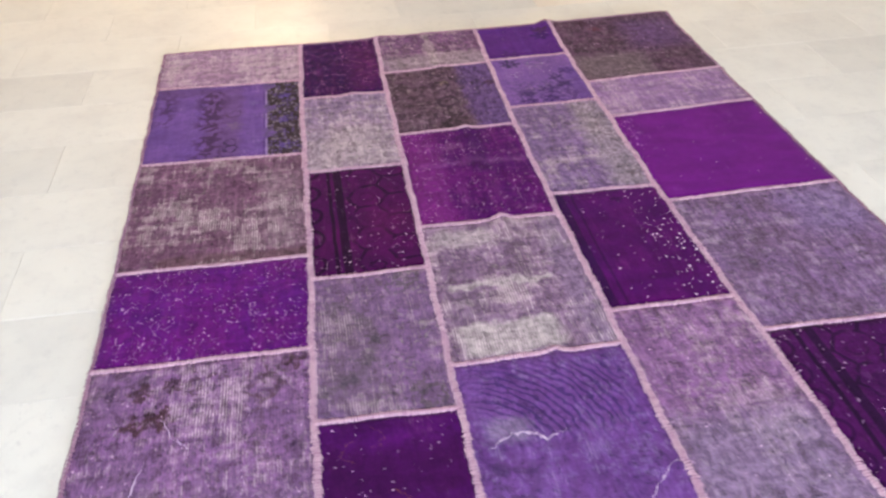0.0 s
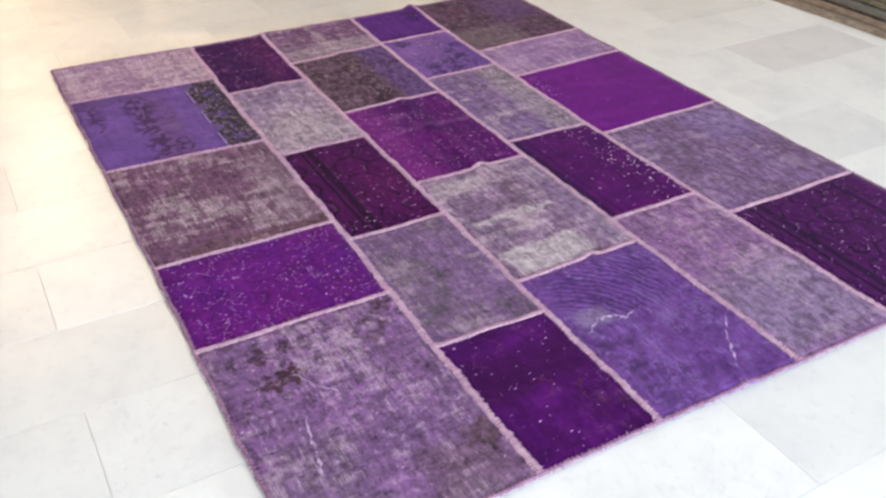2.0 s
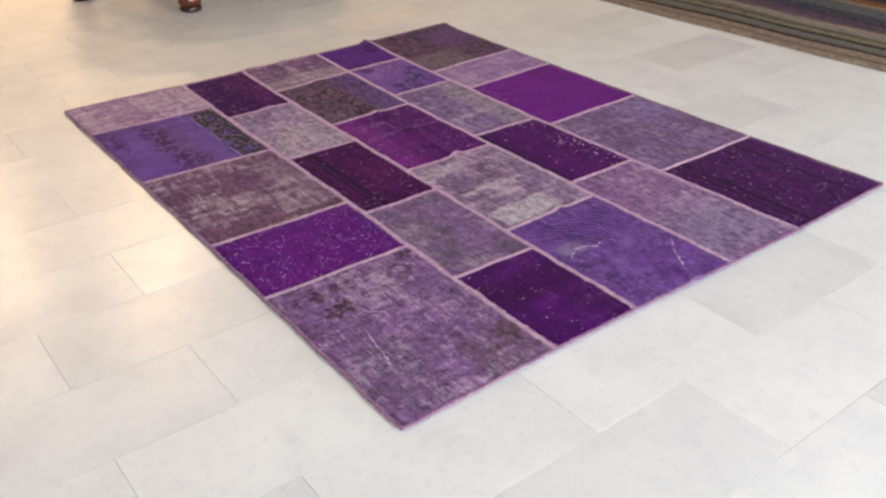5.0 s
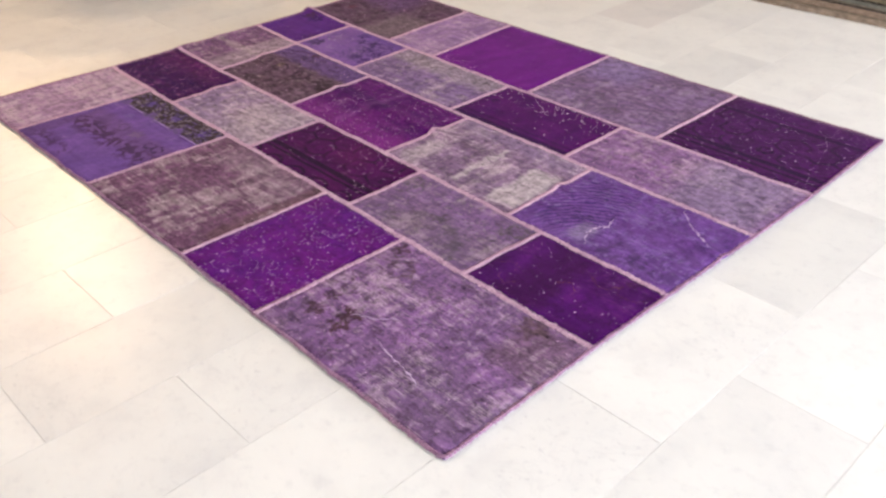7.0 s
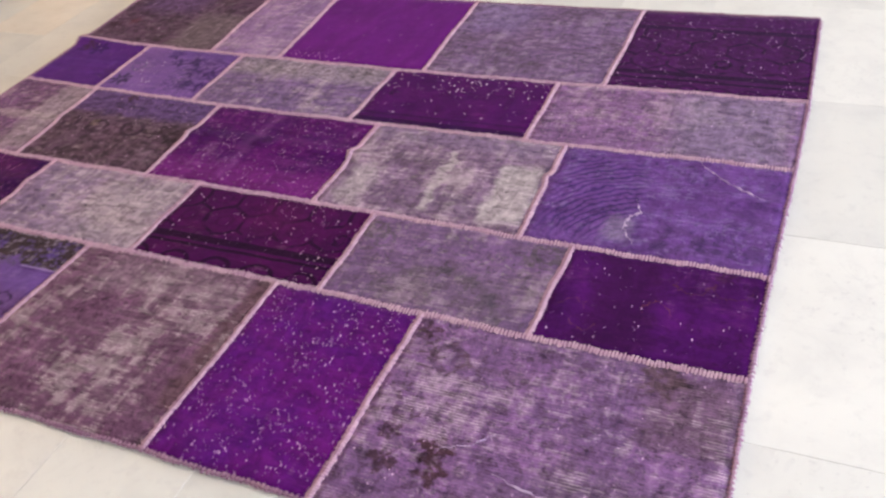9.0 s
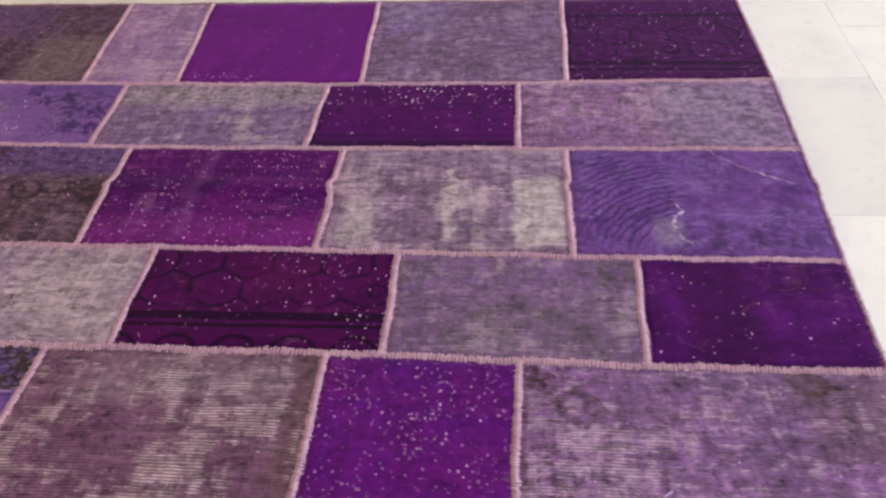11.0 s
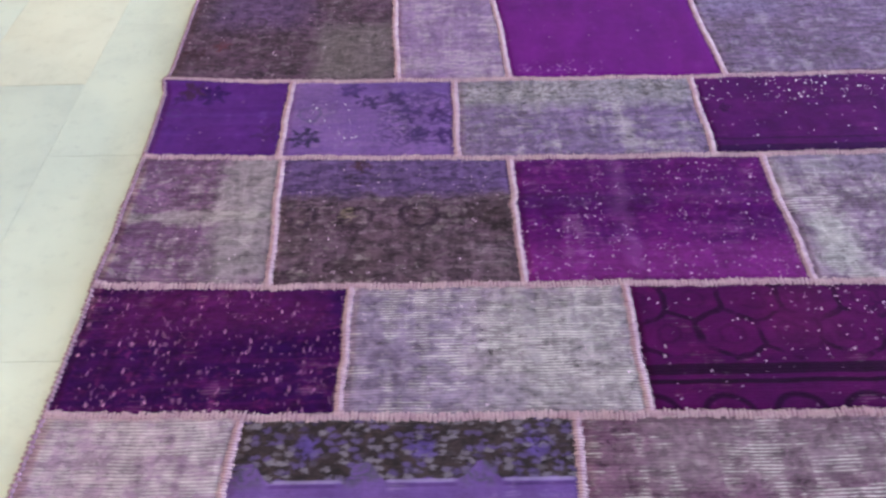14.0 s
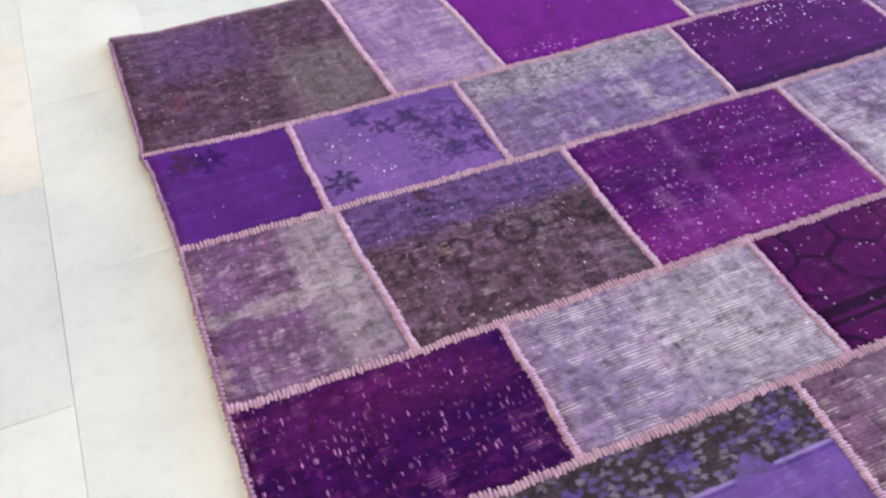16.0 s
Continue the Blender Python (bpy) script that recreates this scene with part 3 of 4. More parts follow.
def border(y_edge, x_lobe, pitch):
    """A dark flowered border beyond y_edge, with a pale guard line and violet lobes reaching into it."""
    def paint(g, col, x, y):
        wob = mul(g, g.math("SUBTRACT", g.noise(45.0, 3.0, 0.7), 0.5), 0.03)
        xx, yy = g.math("ADD", x, wob), g.math("SUBTRACT", y, wob)
        f = g.cells(62.0, "F1", g.map((0.8, 1.15, 1)), rand=0.9)
        rnd, rnd2, _ = g.xyz(f.outputs["Color"])
        n = g.noise(48.0, 2.0, 0.6, warp=1.2)
        petal = g.math("MULTIPLY_ADD", g.math("SUBTRACT", g.noise(90.0, 3.0, 0.7, warp=0.8), 0.5), 1.9, f.outputs["Distance"])
        flower = mul(g, g.span(petal, 0.22, 0.5, 1.0, 0.0), g.span(rnd, 0.12, 0.3))
        inner = g.mix(g.span(n, 0.3, 0.7), lin(50, 42, 48, K), lin(74, 60, 66, K))
        inner = g.mix(mul(g, flower, 0.85), inner, g.mix(g.span(rnd2, 0.3, 0.7), lin(100, 80, 136, K), lin(130, 118, 138, K)))
        a = g.math("SUBTRACT", g.math("FRACT", g.math("MULTIPLY_ADD", xx, 1 / pitch, 0.5 - x_lobe / pitch)), 0.5)
        a = mul(g, g.math("ABSOLUTE", a), pitch)
        lobe = g.math("SUBTRACT", g.math("MULTIPLY_ADD", g.span(a, 0.004, 0.036, 0.034, 0.0), 1.0, y_edge), yy)
        star = g.math("ABSOLUTE", g.math("SUBTRACT", a, pitch / 2))
        up = g.math("SUBTRACT", yy, y_edge + 0.062)
        big = g.math("ADD", mul(g, star, star), mul(g, up, up))
        inner = g.mix(mul(g, g.span(big, 0.0001, 0.0009, 1.0, 0.0), g.span(n, 0.4, 0.55), 0.8), inner, lin(98, 74, 158, K))
        col = g.mix(g.span(lobe, -0.003, 0.003, 1.0, 0.0), col, inner)
        col = g.mix(mul(g, g.span(lobe, -0.004, 0.0), g.span(yy, y_edge - 0.022, y_edge + 0.006), g.span(a, 0.02, 0.045, 1.0, 0.0), g.span(n, 0.4, 0.56, 0.15, 0.9)), col, lin(92, 82, 112, K))
        line = mul(g, between(g, y, y_edge - 0.004, y_edge + 0.002, 0.002), g.span(a, 0.03, 0.045))
        col = g.mix(mul(g, line, 0.8), col, lin(156, 136, 190, K))
        return g.mix(mul(g, between(g, y, y_edge - 0.012, y_edge - 0.006, 0.002), g.span(a, 0.03, 0.045), 0.55), col, lin(70, 46, 104, K))
    return paint


def all_of(*paints):
    def paint(g, col, x, y):
        for p in paints:
            col = p(g, col, x, y)
        return col
    return paint


PIECES = {
    # strip at the rug's near long side
    (0, 0): ("pale greyish lilac worn piece", dict(mottle=((196, 184, 192), (128, 108, 132), 0.45), base=(172, 152, 174), alt=(156, 134, 160), worn=(190, 178, 188), wear=0.65, weave=0.9, grit=0.75)),
    (0, 1): ("violet piece with a dark flowered border", dict(base=(118, 90, 160), alt=(106, 80, 150), worn=(140, 116, 182), wear=0.2, weave=0.2,
             grit=0.3,
             extra=all_of(area((112, 80, 138), 0.75, 0.36, 0.92, 0.19, 0.31, 0.02), spots((72, 46, 84), 0.85, 0.36, 0.95, 0.16, 0.25, 15.0, 0.43), spots((76, 50, 92), 0.8, 0.30, 0.62, 0.02, 0.08, 20.0, 0.43), area((92, 66, 118), 0.6, 0.3, 0.40, 0.02, 0.2, 0.02), border(0.395, 0.55, 0.185), motifs(("flower", 0.49, 0.345, 0.02, 5, (120, 104, 160), 0.5), ("ring", 0.57, 0.285, 0.026, 0, (84, 64, 96), 0.7), ("flower", 0.66, 0.285, 0.03, 6, (122, 104, 130), 0.6), ("ring", 0.775, 0.275, 0.022, 0, (60, 44, 80), 0.8), ("ring", 0.82, 0.28, 0.024, 0, (50, 36, 70), 0.85))))),
    (0, 2): ("faded mauve-brown piece with bare weft", dict(mottle=((170, 156, 162), (78, 58, 78), 0.4), base=(118, 87, 113), alt=(106, 79, 102), worn=(158, 142, 148), wear=0.55, weave=1.0, streak=0.3,
             extra=all_of(area((152, 132, 148), 0.4, 1.0, 1.40, 0.38, 0.50), area((100, 78, 78), 0.55, 1.41, 1.50, 0.1, 0.55, 0.015)))),
    (0, 3): ("bright purple piece flecked with white knots", dict(grit=0.6, base=(118, 32, 138), alt=(104, 30, 138), worn=(136, 50, 140), wear=0.15, weave=0.2, flecks=1.25)),
    (0, 4): ("greyish lilac piece with brown stains", dict(flecks=0.2, grit=1.1, mottle=((186, 168, 188), (86, 66, 84), 0.45), base=(134, 104, 148), alt=(116, 92, 130), worn=(172, 152, 174), wear=0.5, weave=0.6, motif=(88, 70, 92), motif_amount=0.6, motif_scale=22.0,
             extra=all_of(motifs(("flower", 2.0, 0.166, 0.042, 5, (72, 48, 56), 0.95), ("flower", 1.911, 0.119, 0.032, 4, (78, 54, 66), 0.85), ("flower", 1.90, 0.185, 0.026, 5, (80, 56, 70), 0.8), ("flower", 2.006, 0.115, 0.03, 4, (76, 50, 58), 0.9), ("flower", 1.868, 0.455, 0.03, 4, (72, 50, 58), 0.85), ("ring", 1.94, 0.39, 0.04, 0, (90, 68, 92), 0.6), ("ring", 2.12, 0.40, 0.04, 0, (92, 72, 96), 0.5), ("flower", 2.354, 0.447, 0.05, 5, (88, 68, 70), 0.7)), spots((84, 62, 74), 0.7, 1.84, 2.0, 0.2, 0.44, 20.0, 0.5), area((92, 74, 78), 0.55, 2.34, 2.50, 0.28, 0.48, 0.04), area((96, 80, 104), 0.45, 2.2, 2.5, 0.02, 0.2, 0.05)))),
    (1, 0): ("dark plum piece with magenta streaks", dict(grit=0.7, mottle=((120, 40, 106), (44, 8, 62), 0.45), knot=(1.7, 0.3), fleck_colour=(206, 140, 196), base=(64, 12, 88), alt=(54, 12, 86), worn=(106, 30, 104), wear=0.38, weave=0.15, flecks=1.3, streak=0.35, extra=area((100, 28, 98), 0.4, 0.05, 0.46, 0.70, 0.82))),
    (1, 1): ("pale lilac-grey piece worn to the weft", dict(flecks=0.2, mottle=((196, 190, 188), (118, 104, 128), 0.45), base=(156, 138, 164), alt=(136, 118, 150), worn=(178, 166, 176), wear=0.62, weave=1.0, extra=all_of(area((170, 162, 166), 0.5, 0.74, 1.02, 0.50, 0.80, 0.06), area((132, 116, 150), 0.55, 0.5, 0.72, 0.5, 0.82, 0.04), area((140, 122, 152), 0.5, 0.66, 0.82, 0.5, 0.6, 0.02)))),
    (1, 2): ("dark plum piece with a ghost lattice and bands", dict(grit=0.35, base=(92, 14, 94), alt=(78, 12, 86), worn=(112, 28, 100), wear=0.2, weave=0.2, flecks=0.2,
             extra=all_of(lattice(0.108, 0.084, 1.194, 0.685, (34, 6, 42), 0.85, 0.622, 0.82), arches(0.12, 1.15, 0.505, 0.044, (30, 4, 38), 0.85, 0.50, 0.565), motifs(("ring", 1.536, 0.683, 0.022, 0, (30, 6, 40), 0.9), ("flower", 1.48, 0.74, 0.03, 5, (44, 8, 56), 0.6)), bands((0.572, 0.582, (30, 8, 36), 0.9), (0.592, 0.616, (32, 8, 38), 0.85)), area((116, 36, 100), 0.18, 1.27, 1.40, 0.66, 0.80, 0.03), dots((196, 150, 186), 1.22, 1.46, 0.64, 0.80, 0.08, 120.0), dots((222, 190, 214), 1.49, 1.53, 0.50, 0.64, 0.25, 100.0)))),
    (1, 3): ("greyish lavender piece with faint scrolls", dict(grit=0.8, mottle=((158, 150, 150), (88, 78, 92), 0.6), base=(128, 104, 144), alt=(116, 96, 130), worn=(158, 142, 158), wear=0.45, weave=0.45, motif=(98, 88, 104), motif_amount=0.45, motif_scale=20.0,
             extra=all_of(area((112, 98, 112), 0.38, 1.70, 2.02, 0.52, 0.66, 0.05), motifs(("ring", 1.605, 0.745, 0.034, 0, (96, 86, 100), 0.8), ("ring", 1.64, 0.715, 0.028, 0, (94, 84, 98), 0.7), ("flower", 1.61, 0.75, 0.016, 4, (90, 80, 90), 0.7), ("ring", 2.033, 0.753, 0.034, 0, (92, 82, 92), 0.8), ("flower", 2.0, 0.73, 0.03, 5, (92, 82, 92), 0.7), ("arc", 1.825, 0.48, 0.17, 1, (92, 82, 98), 0.5), ("flower", 1.70, 0.55, 0.03, 5, (94, 84, 98), 0.6), ("flower", 1.95, 0.57, 0.03, 4, (94, 84, 98), 0.6), ("flower", 1.76, 0.61, 0.026, 5, (92, 82, 96), 0.6), ("flower", 1.89, 0.62, 0.026, 5, (92, 82, 96), 0.6), ("flower", 1.825, 0.645, 0.026, 5, (84, 76, 86), 0.75))))),
    (1, 4): ("deep purple piece with thin ochre scrolls", dict(grit=0.4, mottle=((112, 50, 112), (46, 12, 58), 0.4), base=(98, 24, 124), alt=(74, 16, 96), worn=(108, 40, 120), wear=0.25, weave=0.1, flecks=0.22, extra=all_of(area((62, 14, 72), 0.75, 2.16, 2.30, 0.5, 0.8, 0.03), motifs(("arc", 2.13, 0.60, 0.03, 1, (132, 78, 76), 0.75), ("arc", 2.165, 0.565, 0.028, -1, (132, 78, 76), 0.7), ("arc", 2.30, 0.63, 0.03, 1, (128, 70, 66), 0.75), ("ring", 2.31, 0.57, 0.026, 0, (66, 16, 78), 0.6), ("arc", 2.36, 0.74, 0.04, -1, (96, 52, 56), 0.7), ("arc", 2.44, 0.74, 0.04, -1, (96, 52, 56), 0.7), ("flower", 2.42, 0.765, 0.02, 5, (66, 30, 60), 0.7), ("ring", 2.2, 0.71, 0.04, 0, (62, 14, 76), 0.6))))),
    (2, 0): ("mauve piece with a worn cross stripe", dict(flecks=0.2, mottle=((180, 168, 176), (84, 62, 88), 0.45), base=(118, 88, 124), alt=(104, 76, 110), worn=(172, 158, 168), wear=0.45, weave=0.7,
             extra=all_of(area((170, 156, 168), 0.6, 0.20, 0.34, 0.84, 1.24), area((180, 166, 174), 0.55, 0.0, 0.34, 1.015, 1.045, 0.01)))),
    (2, 1): ("brownish grey piece with a violet upper band", dict(grit=1.3, flecks=0.3, mottle=((142, 126, 134), (54, 42, 52), 0.75), base=(98, 78, 96), alt=(88, 72, 82), worn=(130, 116, 128), wear=0.35, weave=0.15, motif=(62, 48, 60), motif_amount=0.7, motif_scale=24.0,
             extra=all_of(area((98, 72, 128), 0.85, 0.28, 0.85, 1.09, 1.30, 0.02), spots((70, 50, 62), 0.5, 0.3, 0.84, 0.98, 1.10, 22.0, 0.5), motifs(("flower", 0.496, 1.197, 0.024, 5, (66, 38, 44), 0.85), ("ring", 0.50, 1.149, 0.03, 0, (74, 54, 84), 0.7), ("ring", 0.498, 1.013, 0.038, 0, (54, 38, 54), 0.9), ("flower", 0.48, 1.025, 0.018, 5, (140, 122, 112), 0.7), ("ring", 0.629, 1.021, 0.042, 0, (56, 40, 58), 0.9), ("flower", 0.753, 1.023, 0.046, 6, (50, 38, 44), 0.85), ("flower", 0.80, 0.99, 0.03, 5, (50, 38, 44), 0.75), ("ring", 0.38, 1.028, 0.036, 0, (58, 42, 62), 0.85), ("flower", 0.57, 1.055, 0.022, 4, (62, 44, 64), 0.7))))),
    (2, 2): ("magenta purple piece with pale flecks", dict(grit=0.6, mottle=((134, 62, 136), (66, 12, 84), 0.45), base=(104, 18, 118), alt=(88, 16, 110), worn=(128, 50, 138), wear=0.38, weave=0.2, flecks=0.9, streak=0.4,
             extra=all_of(area((134, 46, 136), 0.5, 0.8, 1.4, 0.80, 0.92, 0.04), area((60, 12, 84), 0.6, 0.8, 1.12, 1.02, 1.08, 0.02), area((136, 84, 148), 0.28, 1.04, 1.07, 0.85, 1.2, 0.02)))),
    (2, 3): ("grey-white piece worn down to the weft", dict(mottle=((200, 194, 190), (100, 82, 104), 0.4), base=(140, 122, 148), alt=(122, 104, 130), worn=(176, 160, 174), wear=0.6, weave=1.0,
             extra=all_of(area((134, 112, 146), 0.85, 1.38, 1.95, 1.13, 1.22, 0.02), area((198, 190, 192), 0.7, 1.82, 1.93, 0.84, 1.08, 0.015), area((196, 188, 190), 0.5, 1.42, 1.50, 0.84, 1.0, 0.02), area((104, 84, 108), 0.75, 1.5, 1.66, 1.02, 1.07, 0.02), area((116, 92, 124), 0.8, 1.52, 1.63, 0.84, 0.92, 0.02), area((124, 102, 132), 0.7, 1.69, 1.81, 0.84, 0.92, 0.02), area((200, 192, 194), 0.6, 1.66, 1.685, 0.84, 1.12, 0.008)))),
    (2, 4): ("blue-violet piece with dark grained swirls and creases", dict(grit=0.6, mottle=((150, 132, 178), (64, 44, 92), 0.5), base=(116, 80, 148), alt=(102, 66, 134), worn=(132, 112, 172), wear=0.35, weave=0.2, motif=(60, 40, 96), motif_amount=0.55, motif_scale=22.0,
             extra=all_of(swirls((52, 36, 98), 0.65, 2.22, 0.80, 1.98, 2.2, 0.84, 1.17), spots((66, 48, 84), 0.5, 2.24, 2.5, 0.82, 0.92, 15.0, 0.46), area((160, 146, 176), 0.5, 2.13, 2.19, 0.84, 0.93, 0.02)))),
    (3, 0): ("vivid violet piece with a few dark flowers", dict(flecks=0.1, grit=0.25, base=(104, 48, 148), alt=(92, 40, 136), worn=(112, 72, 172), wear=0.15, weave=0.1, extra=motifs(("flower", 0.058, 1.505, 0.036, 5, (66, 40, 70), 0.85), ("flower", 0.112, 1.49, 0.042, 6, (52, 22, 92), 0.9), ("ring", 0.031, 1.416, 0.018, 0, (84, 60, 120), 0.6), ("flower", 0.27, 1.325, 0.04, 6, (70, 34, 96), 0.6), ("flower", 0.03, 1.47, 0.02, 4, (58, 30, 88), 0.8)))),
    (3, 1): ("lavender-violet piece with dark flower sprays", dict(grit=0.3, mottle=((150, 126, 178), (82, 60, 112), 0.35), base=(130, 100, 166), alt=(116, 86, 154), worn=(156, 130, 180), wear=0.25, weave=0.15,
             extra=all_of(spots((76, 54, 112), 0.7, 0.52, 0.72, 1.26, 1.50, 26.0, 0.45), motifs(("flower", 0.357, 1.304, 0.04, 7, (50, 40, 76), 0.95), ("ring", 0.36, 1.40, 0.03, 0, (98, 84, 130), 0.7), ("flower", 0.453, 1.500, 0.036, 5, (60, 42, 92), 0.9), ("flower", 0.50, 1.445, 0.034, 6, (62, 44, 96), 0.9), ("flower", 0.563, 1.46, 0.034, 4, (64, 44, 96), 0.85), ("flower", 0.591, 1.39, 0.036, 5, (70, 48, 104), 0.85), ("flower", 0.672, 1.387, 0.034, 6, (66, 40, 100), 0.85), ("flower", 0.615, 1.31, 0.034, 5, (68, 46, 104), 0.85), ("flower", 0.685, 1.306, 0.036, 5, (62, 34, 100), 0.85)), dots((226, 214, 236), 0.43, 0.485, 1.29, 1.33, 0.35), dots((220, 208, 234), 0.34, 0.46, 1.33, 1.45, 0.06), area((92, 62, 138), 0.6, 0.42, 0.72, 1.48, 1.56, 0.02)))),
    (3, 2): ("lavender-grey piece, bare along one side", dict(mottle=((180, 172, 178), (94, 80, 100), 0.45), base=(130, 110, 152), alt=(120, 104, 140), worn=(178, 170, 176), wear=0.4, weave=0.6, extra=all_of(area((166, 156, 164), 0.6, 0.72, 1.28, 1.42, 1.53, 0.03), spots((96, 84, 92), 0.7, 0.72, 1.28, 1.43, 1.53, 30.0, 0.5)))),
    (3, 3): ("dark purple piece with a rain of white knots", dict(grit=0.35, base=(98, 16, 112), alt=(82, 12, 102), worn=(118, 32, 124), wear=0.15, weave=0.1, flecks=0.12,
             extra=all_of(dots((238, 216, 240), 1.31, 1.83, 1.42, 1.53, 0.2, 84.0), dots((232, 208, 234), 1.31, 1.83, 1.26, 1.45, 0.03, 88.0), bands((1.212, 1.243, (46, 12, 66), 0.8), (1.262, 1.27, (48, 12, 68), 0.7)), arches(0.075, 1.4, 1.205, 0.03, (48, 12, 70), 0.7, 1.2, 1.262), motifs(("flower", 1.347, 1.388, 0.02, 5, (48, 10, 66), 0.9))))),
    (3, 4): ("dusty mauve-pink mottled piece", dict(flecks=0.25, grit=1.1, mottle=((180, 162, 176), (96, 76, 104), 0.65), base=(140, 110, 150), alt=(128, 98, 140), worn=(168, 148, 166), wear=0.5, weave=0.35, motif=(106, 84, 116), motif_amount=0.55, motif_scale=34.0, extra=area((132, 120, 148), 0.6, 2.2, 2.5, 1.2, 1.55, 0.06))),
    (4, 0): ("dark brownish grey piece with a violet corner", dict(grit=1.0, flecks=0.15, mottle=((132, 114, 132), (52, 40, 52), 0.7), base=(94, 71, 94), alt=(83, 64, 79), worn=(118, 104, 116), wear=0.3, weave=0.1, motif=(60, 46, 58), motif_amount=0.55, motif_scale=22.0, extra=all_of(area((100, 72, 122), 0.7, 0.05, 0.30, 1.82, 2.05, 0.06), area((136, 124, 128), 0.45, 0.35, 0.56, 1.55, 1.82, 0.04), motifs(("ring", 0.066, 1.892, 0.03, 0, (66, 46, 74), 0.8), ("ring", 0.159, 1.848, 0.034, 0, (60, 46, 62), 0.7), ("flower", 0.085, 1.795, 0.026, 5, (66, 44, 66), 0.75), ("flower", 0.092, 1.727, 0.03, 5, (88, 44, 60), 0.8), ("flower", 0.03, 1.685, 0.034, 6, (62, 34, 48), 0.85), ("flower", 0.286, 1.602, 0.03, 6, (58, 44, 56), 0.8), ("flower", 0.198, 1.582, 0.03, 5, (56, 40, 56), 0.8), ("ring", 0.22, 1.72, 0.03, 0, (70, 52, 68), 0.6))))),
    (4, 1): ("light lilac piece", dict(grit=0.6, mottle=((186, 170, 188), (116, 94, 128), 0.4), base=(152, 128, 168), alt=(140, 116, 158), worn=(182, 164, 188), wear=0.6, weave=0.5)),
    (4, 2): ("even vivid purple piece", dict(flecks=0.08, grit=0.15, base=(130, 34, 152), alt=(122, 30, 146), worn=(134, 48, 154), wear=0.12, weave=0.05, streak=0.1, extra=dots((205, 150, 215), 0.88, 1.08, 1.53, 1.60, 0.35))),
    (4, 3): ("greyish mauve piece with faded medallions", dict(mottle=((160, 144, 164), (88, 70, 94), 0.55), base=(124, 104, 140), alt=(116, 98, 126), worn=(152, 138, 164), wear=0.45, weave=0.2, motif=(100, 84, 108), motif_amount=0.5, motif_scale=18.0, extra=all_of(area((136, 116, 164), 0.6, 1.40, 1.62, 1.85, 2.06, 0.06), motifs(*[("ring", 1.452 + 0.072 * i, 1.69, 0.027, 0, (98, 82, 108), 0.75) for i in range(7)]), motifs(*[("flower", 1.452 + 0.072 * i, 1.69, 0.012, 4, (150, 136, 156), 0.5) for i in range(7)])))),
    (4, 4): ("dark purple piece with black woven bands", dict(grit=0.5, mottle=((112, 62, 118), (38, 12, 50), 0.4), base=(88, 22, 100), alt=(76, 18, 90), worn=(104, 40, 108), wear=0.15, weave=0.1, flecks=0.45,
             extra=all_of(lattice(0.105, 0.09, 2.272, 1.721, (30, 10, 42), 0.8, 1.655, 1.93), arches(0.085, 2.2, 1.545, 0.034, (34, 10, 48), 0.7, 1.53, 1.60), motifs(("ring", 2.272, 1.721, 0.026, 0, (22, 6, 32), 0.95)), bands((1.60, 1.612, (30, 10, 42), 0.85), (1.63, 1.655, (34, 12, 46), 0.8), (1.93, 1.955, (36, 12, 50), 0.75), (1.975, 1.983, (40, 14, 54), 0.7))))),
}

rug = tagged(new("patchwork_rug"), "patchwork rug of overdyed purple carpet pieces on the marble floor", "rug")
rng = random.Random(7)
back_v, back_f = [], []
for j in range(33):
    v = j / 32
    y = 0.004 + 2.056 * v
    xa, xb = float(np.interp(y, *LEFT)) + 0.003, float(np.interp(y, *RIGHT)) - 0.003
    back_v += [(xa, y, 0.001), (xb, y, 0.001), (xb, y, 0.0025), (xa, y, 0.0025)]
for j in range(32):
    a, b = j * 4, j * 4 + 4
    back_f += [(a, a + 1, b + 1, b), (a + 3, b + 3, b + 2, a + 2), (a, b, b + 3, a + 3), (a + 1, a + 2, b + 2, b + 1)]
link_mesh("lining", back_v, back_f, M_BACK, rug)
for (row, k), (text, spec) in PIECES.items():
    mat = rug_material("overdyed_wool", 3.0 + row * 5 + k * 1.3, **spec)
    v, f = face_mesh(row, k)
    link_mesh("patch", v, f, mat, rug, True, text)


def seam(points, width, lift, length, pitch, name="seam", skew=0.0):
    v, f = ribbon(points, width, lift)
    s = link_mesh(name, v, f, M_YARN if name == "seam" else M_EDGE, rug, True)
    v, f = stitches(points, length, pitch, lift + 0.0012, rng, skew)
    tagged(link_mesh("stitching", v, f, M_STITCH if name == "seam" else M_YARN, s, True), kind="stuff")


for row in range(1, 5):
    seam([(x, line_y(row, x)) for x in np.linspace(float(np.interp(line_y(row, 0), *LEFT)), float(np.interp(line_y(row, 2.5), *RIGHT)), 180)], 0.0140, 0.0010, 0.0215, 0.0074)
for row in range(5):
    for k in range(1, 5):
        seam([cut_point(row, k, v) for v in np.linspace(0, 1, 34)], 0.0175, 0.0008, 0.0190, 0.0056)
for k, side in ((0, LEFT), (5, RIGHT)):
    seam([cut_point(r, k, v) for r in range(5) for v in np.linspace(0, 0.97, 30)], 0.007, 0.0006, 0.013, 0.0105, "edge_binding")
for row in (0, 5):
    seam([(x, line_y(row, x)) for x in np.linspace(float(np.interp(line_y(row, 0), *LEFT)), float(np.interp(line_y(row, 2.5), *RIGHT)), 180)], 0.007, 0.0006, 0.013, 0.0105, "edge_binding")


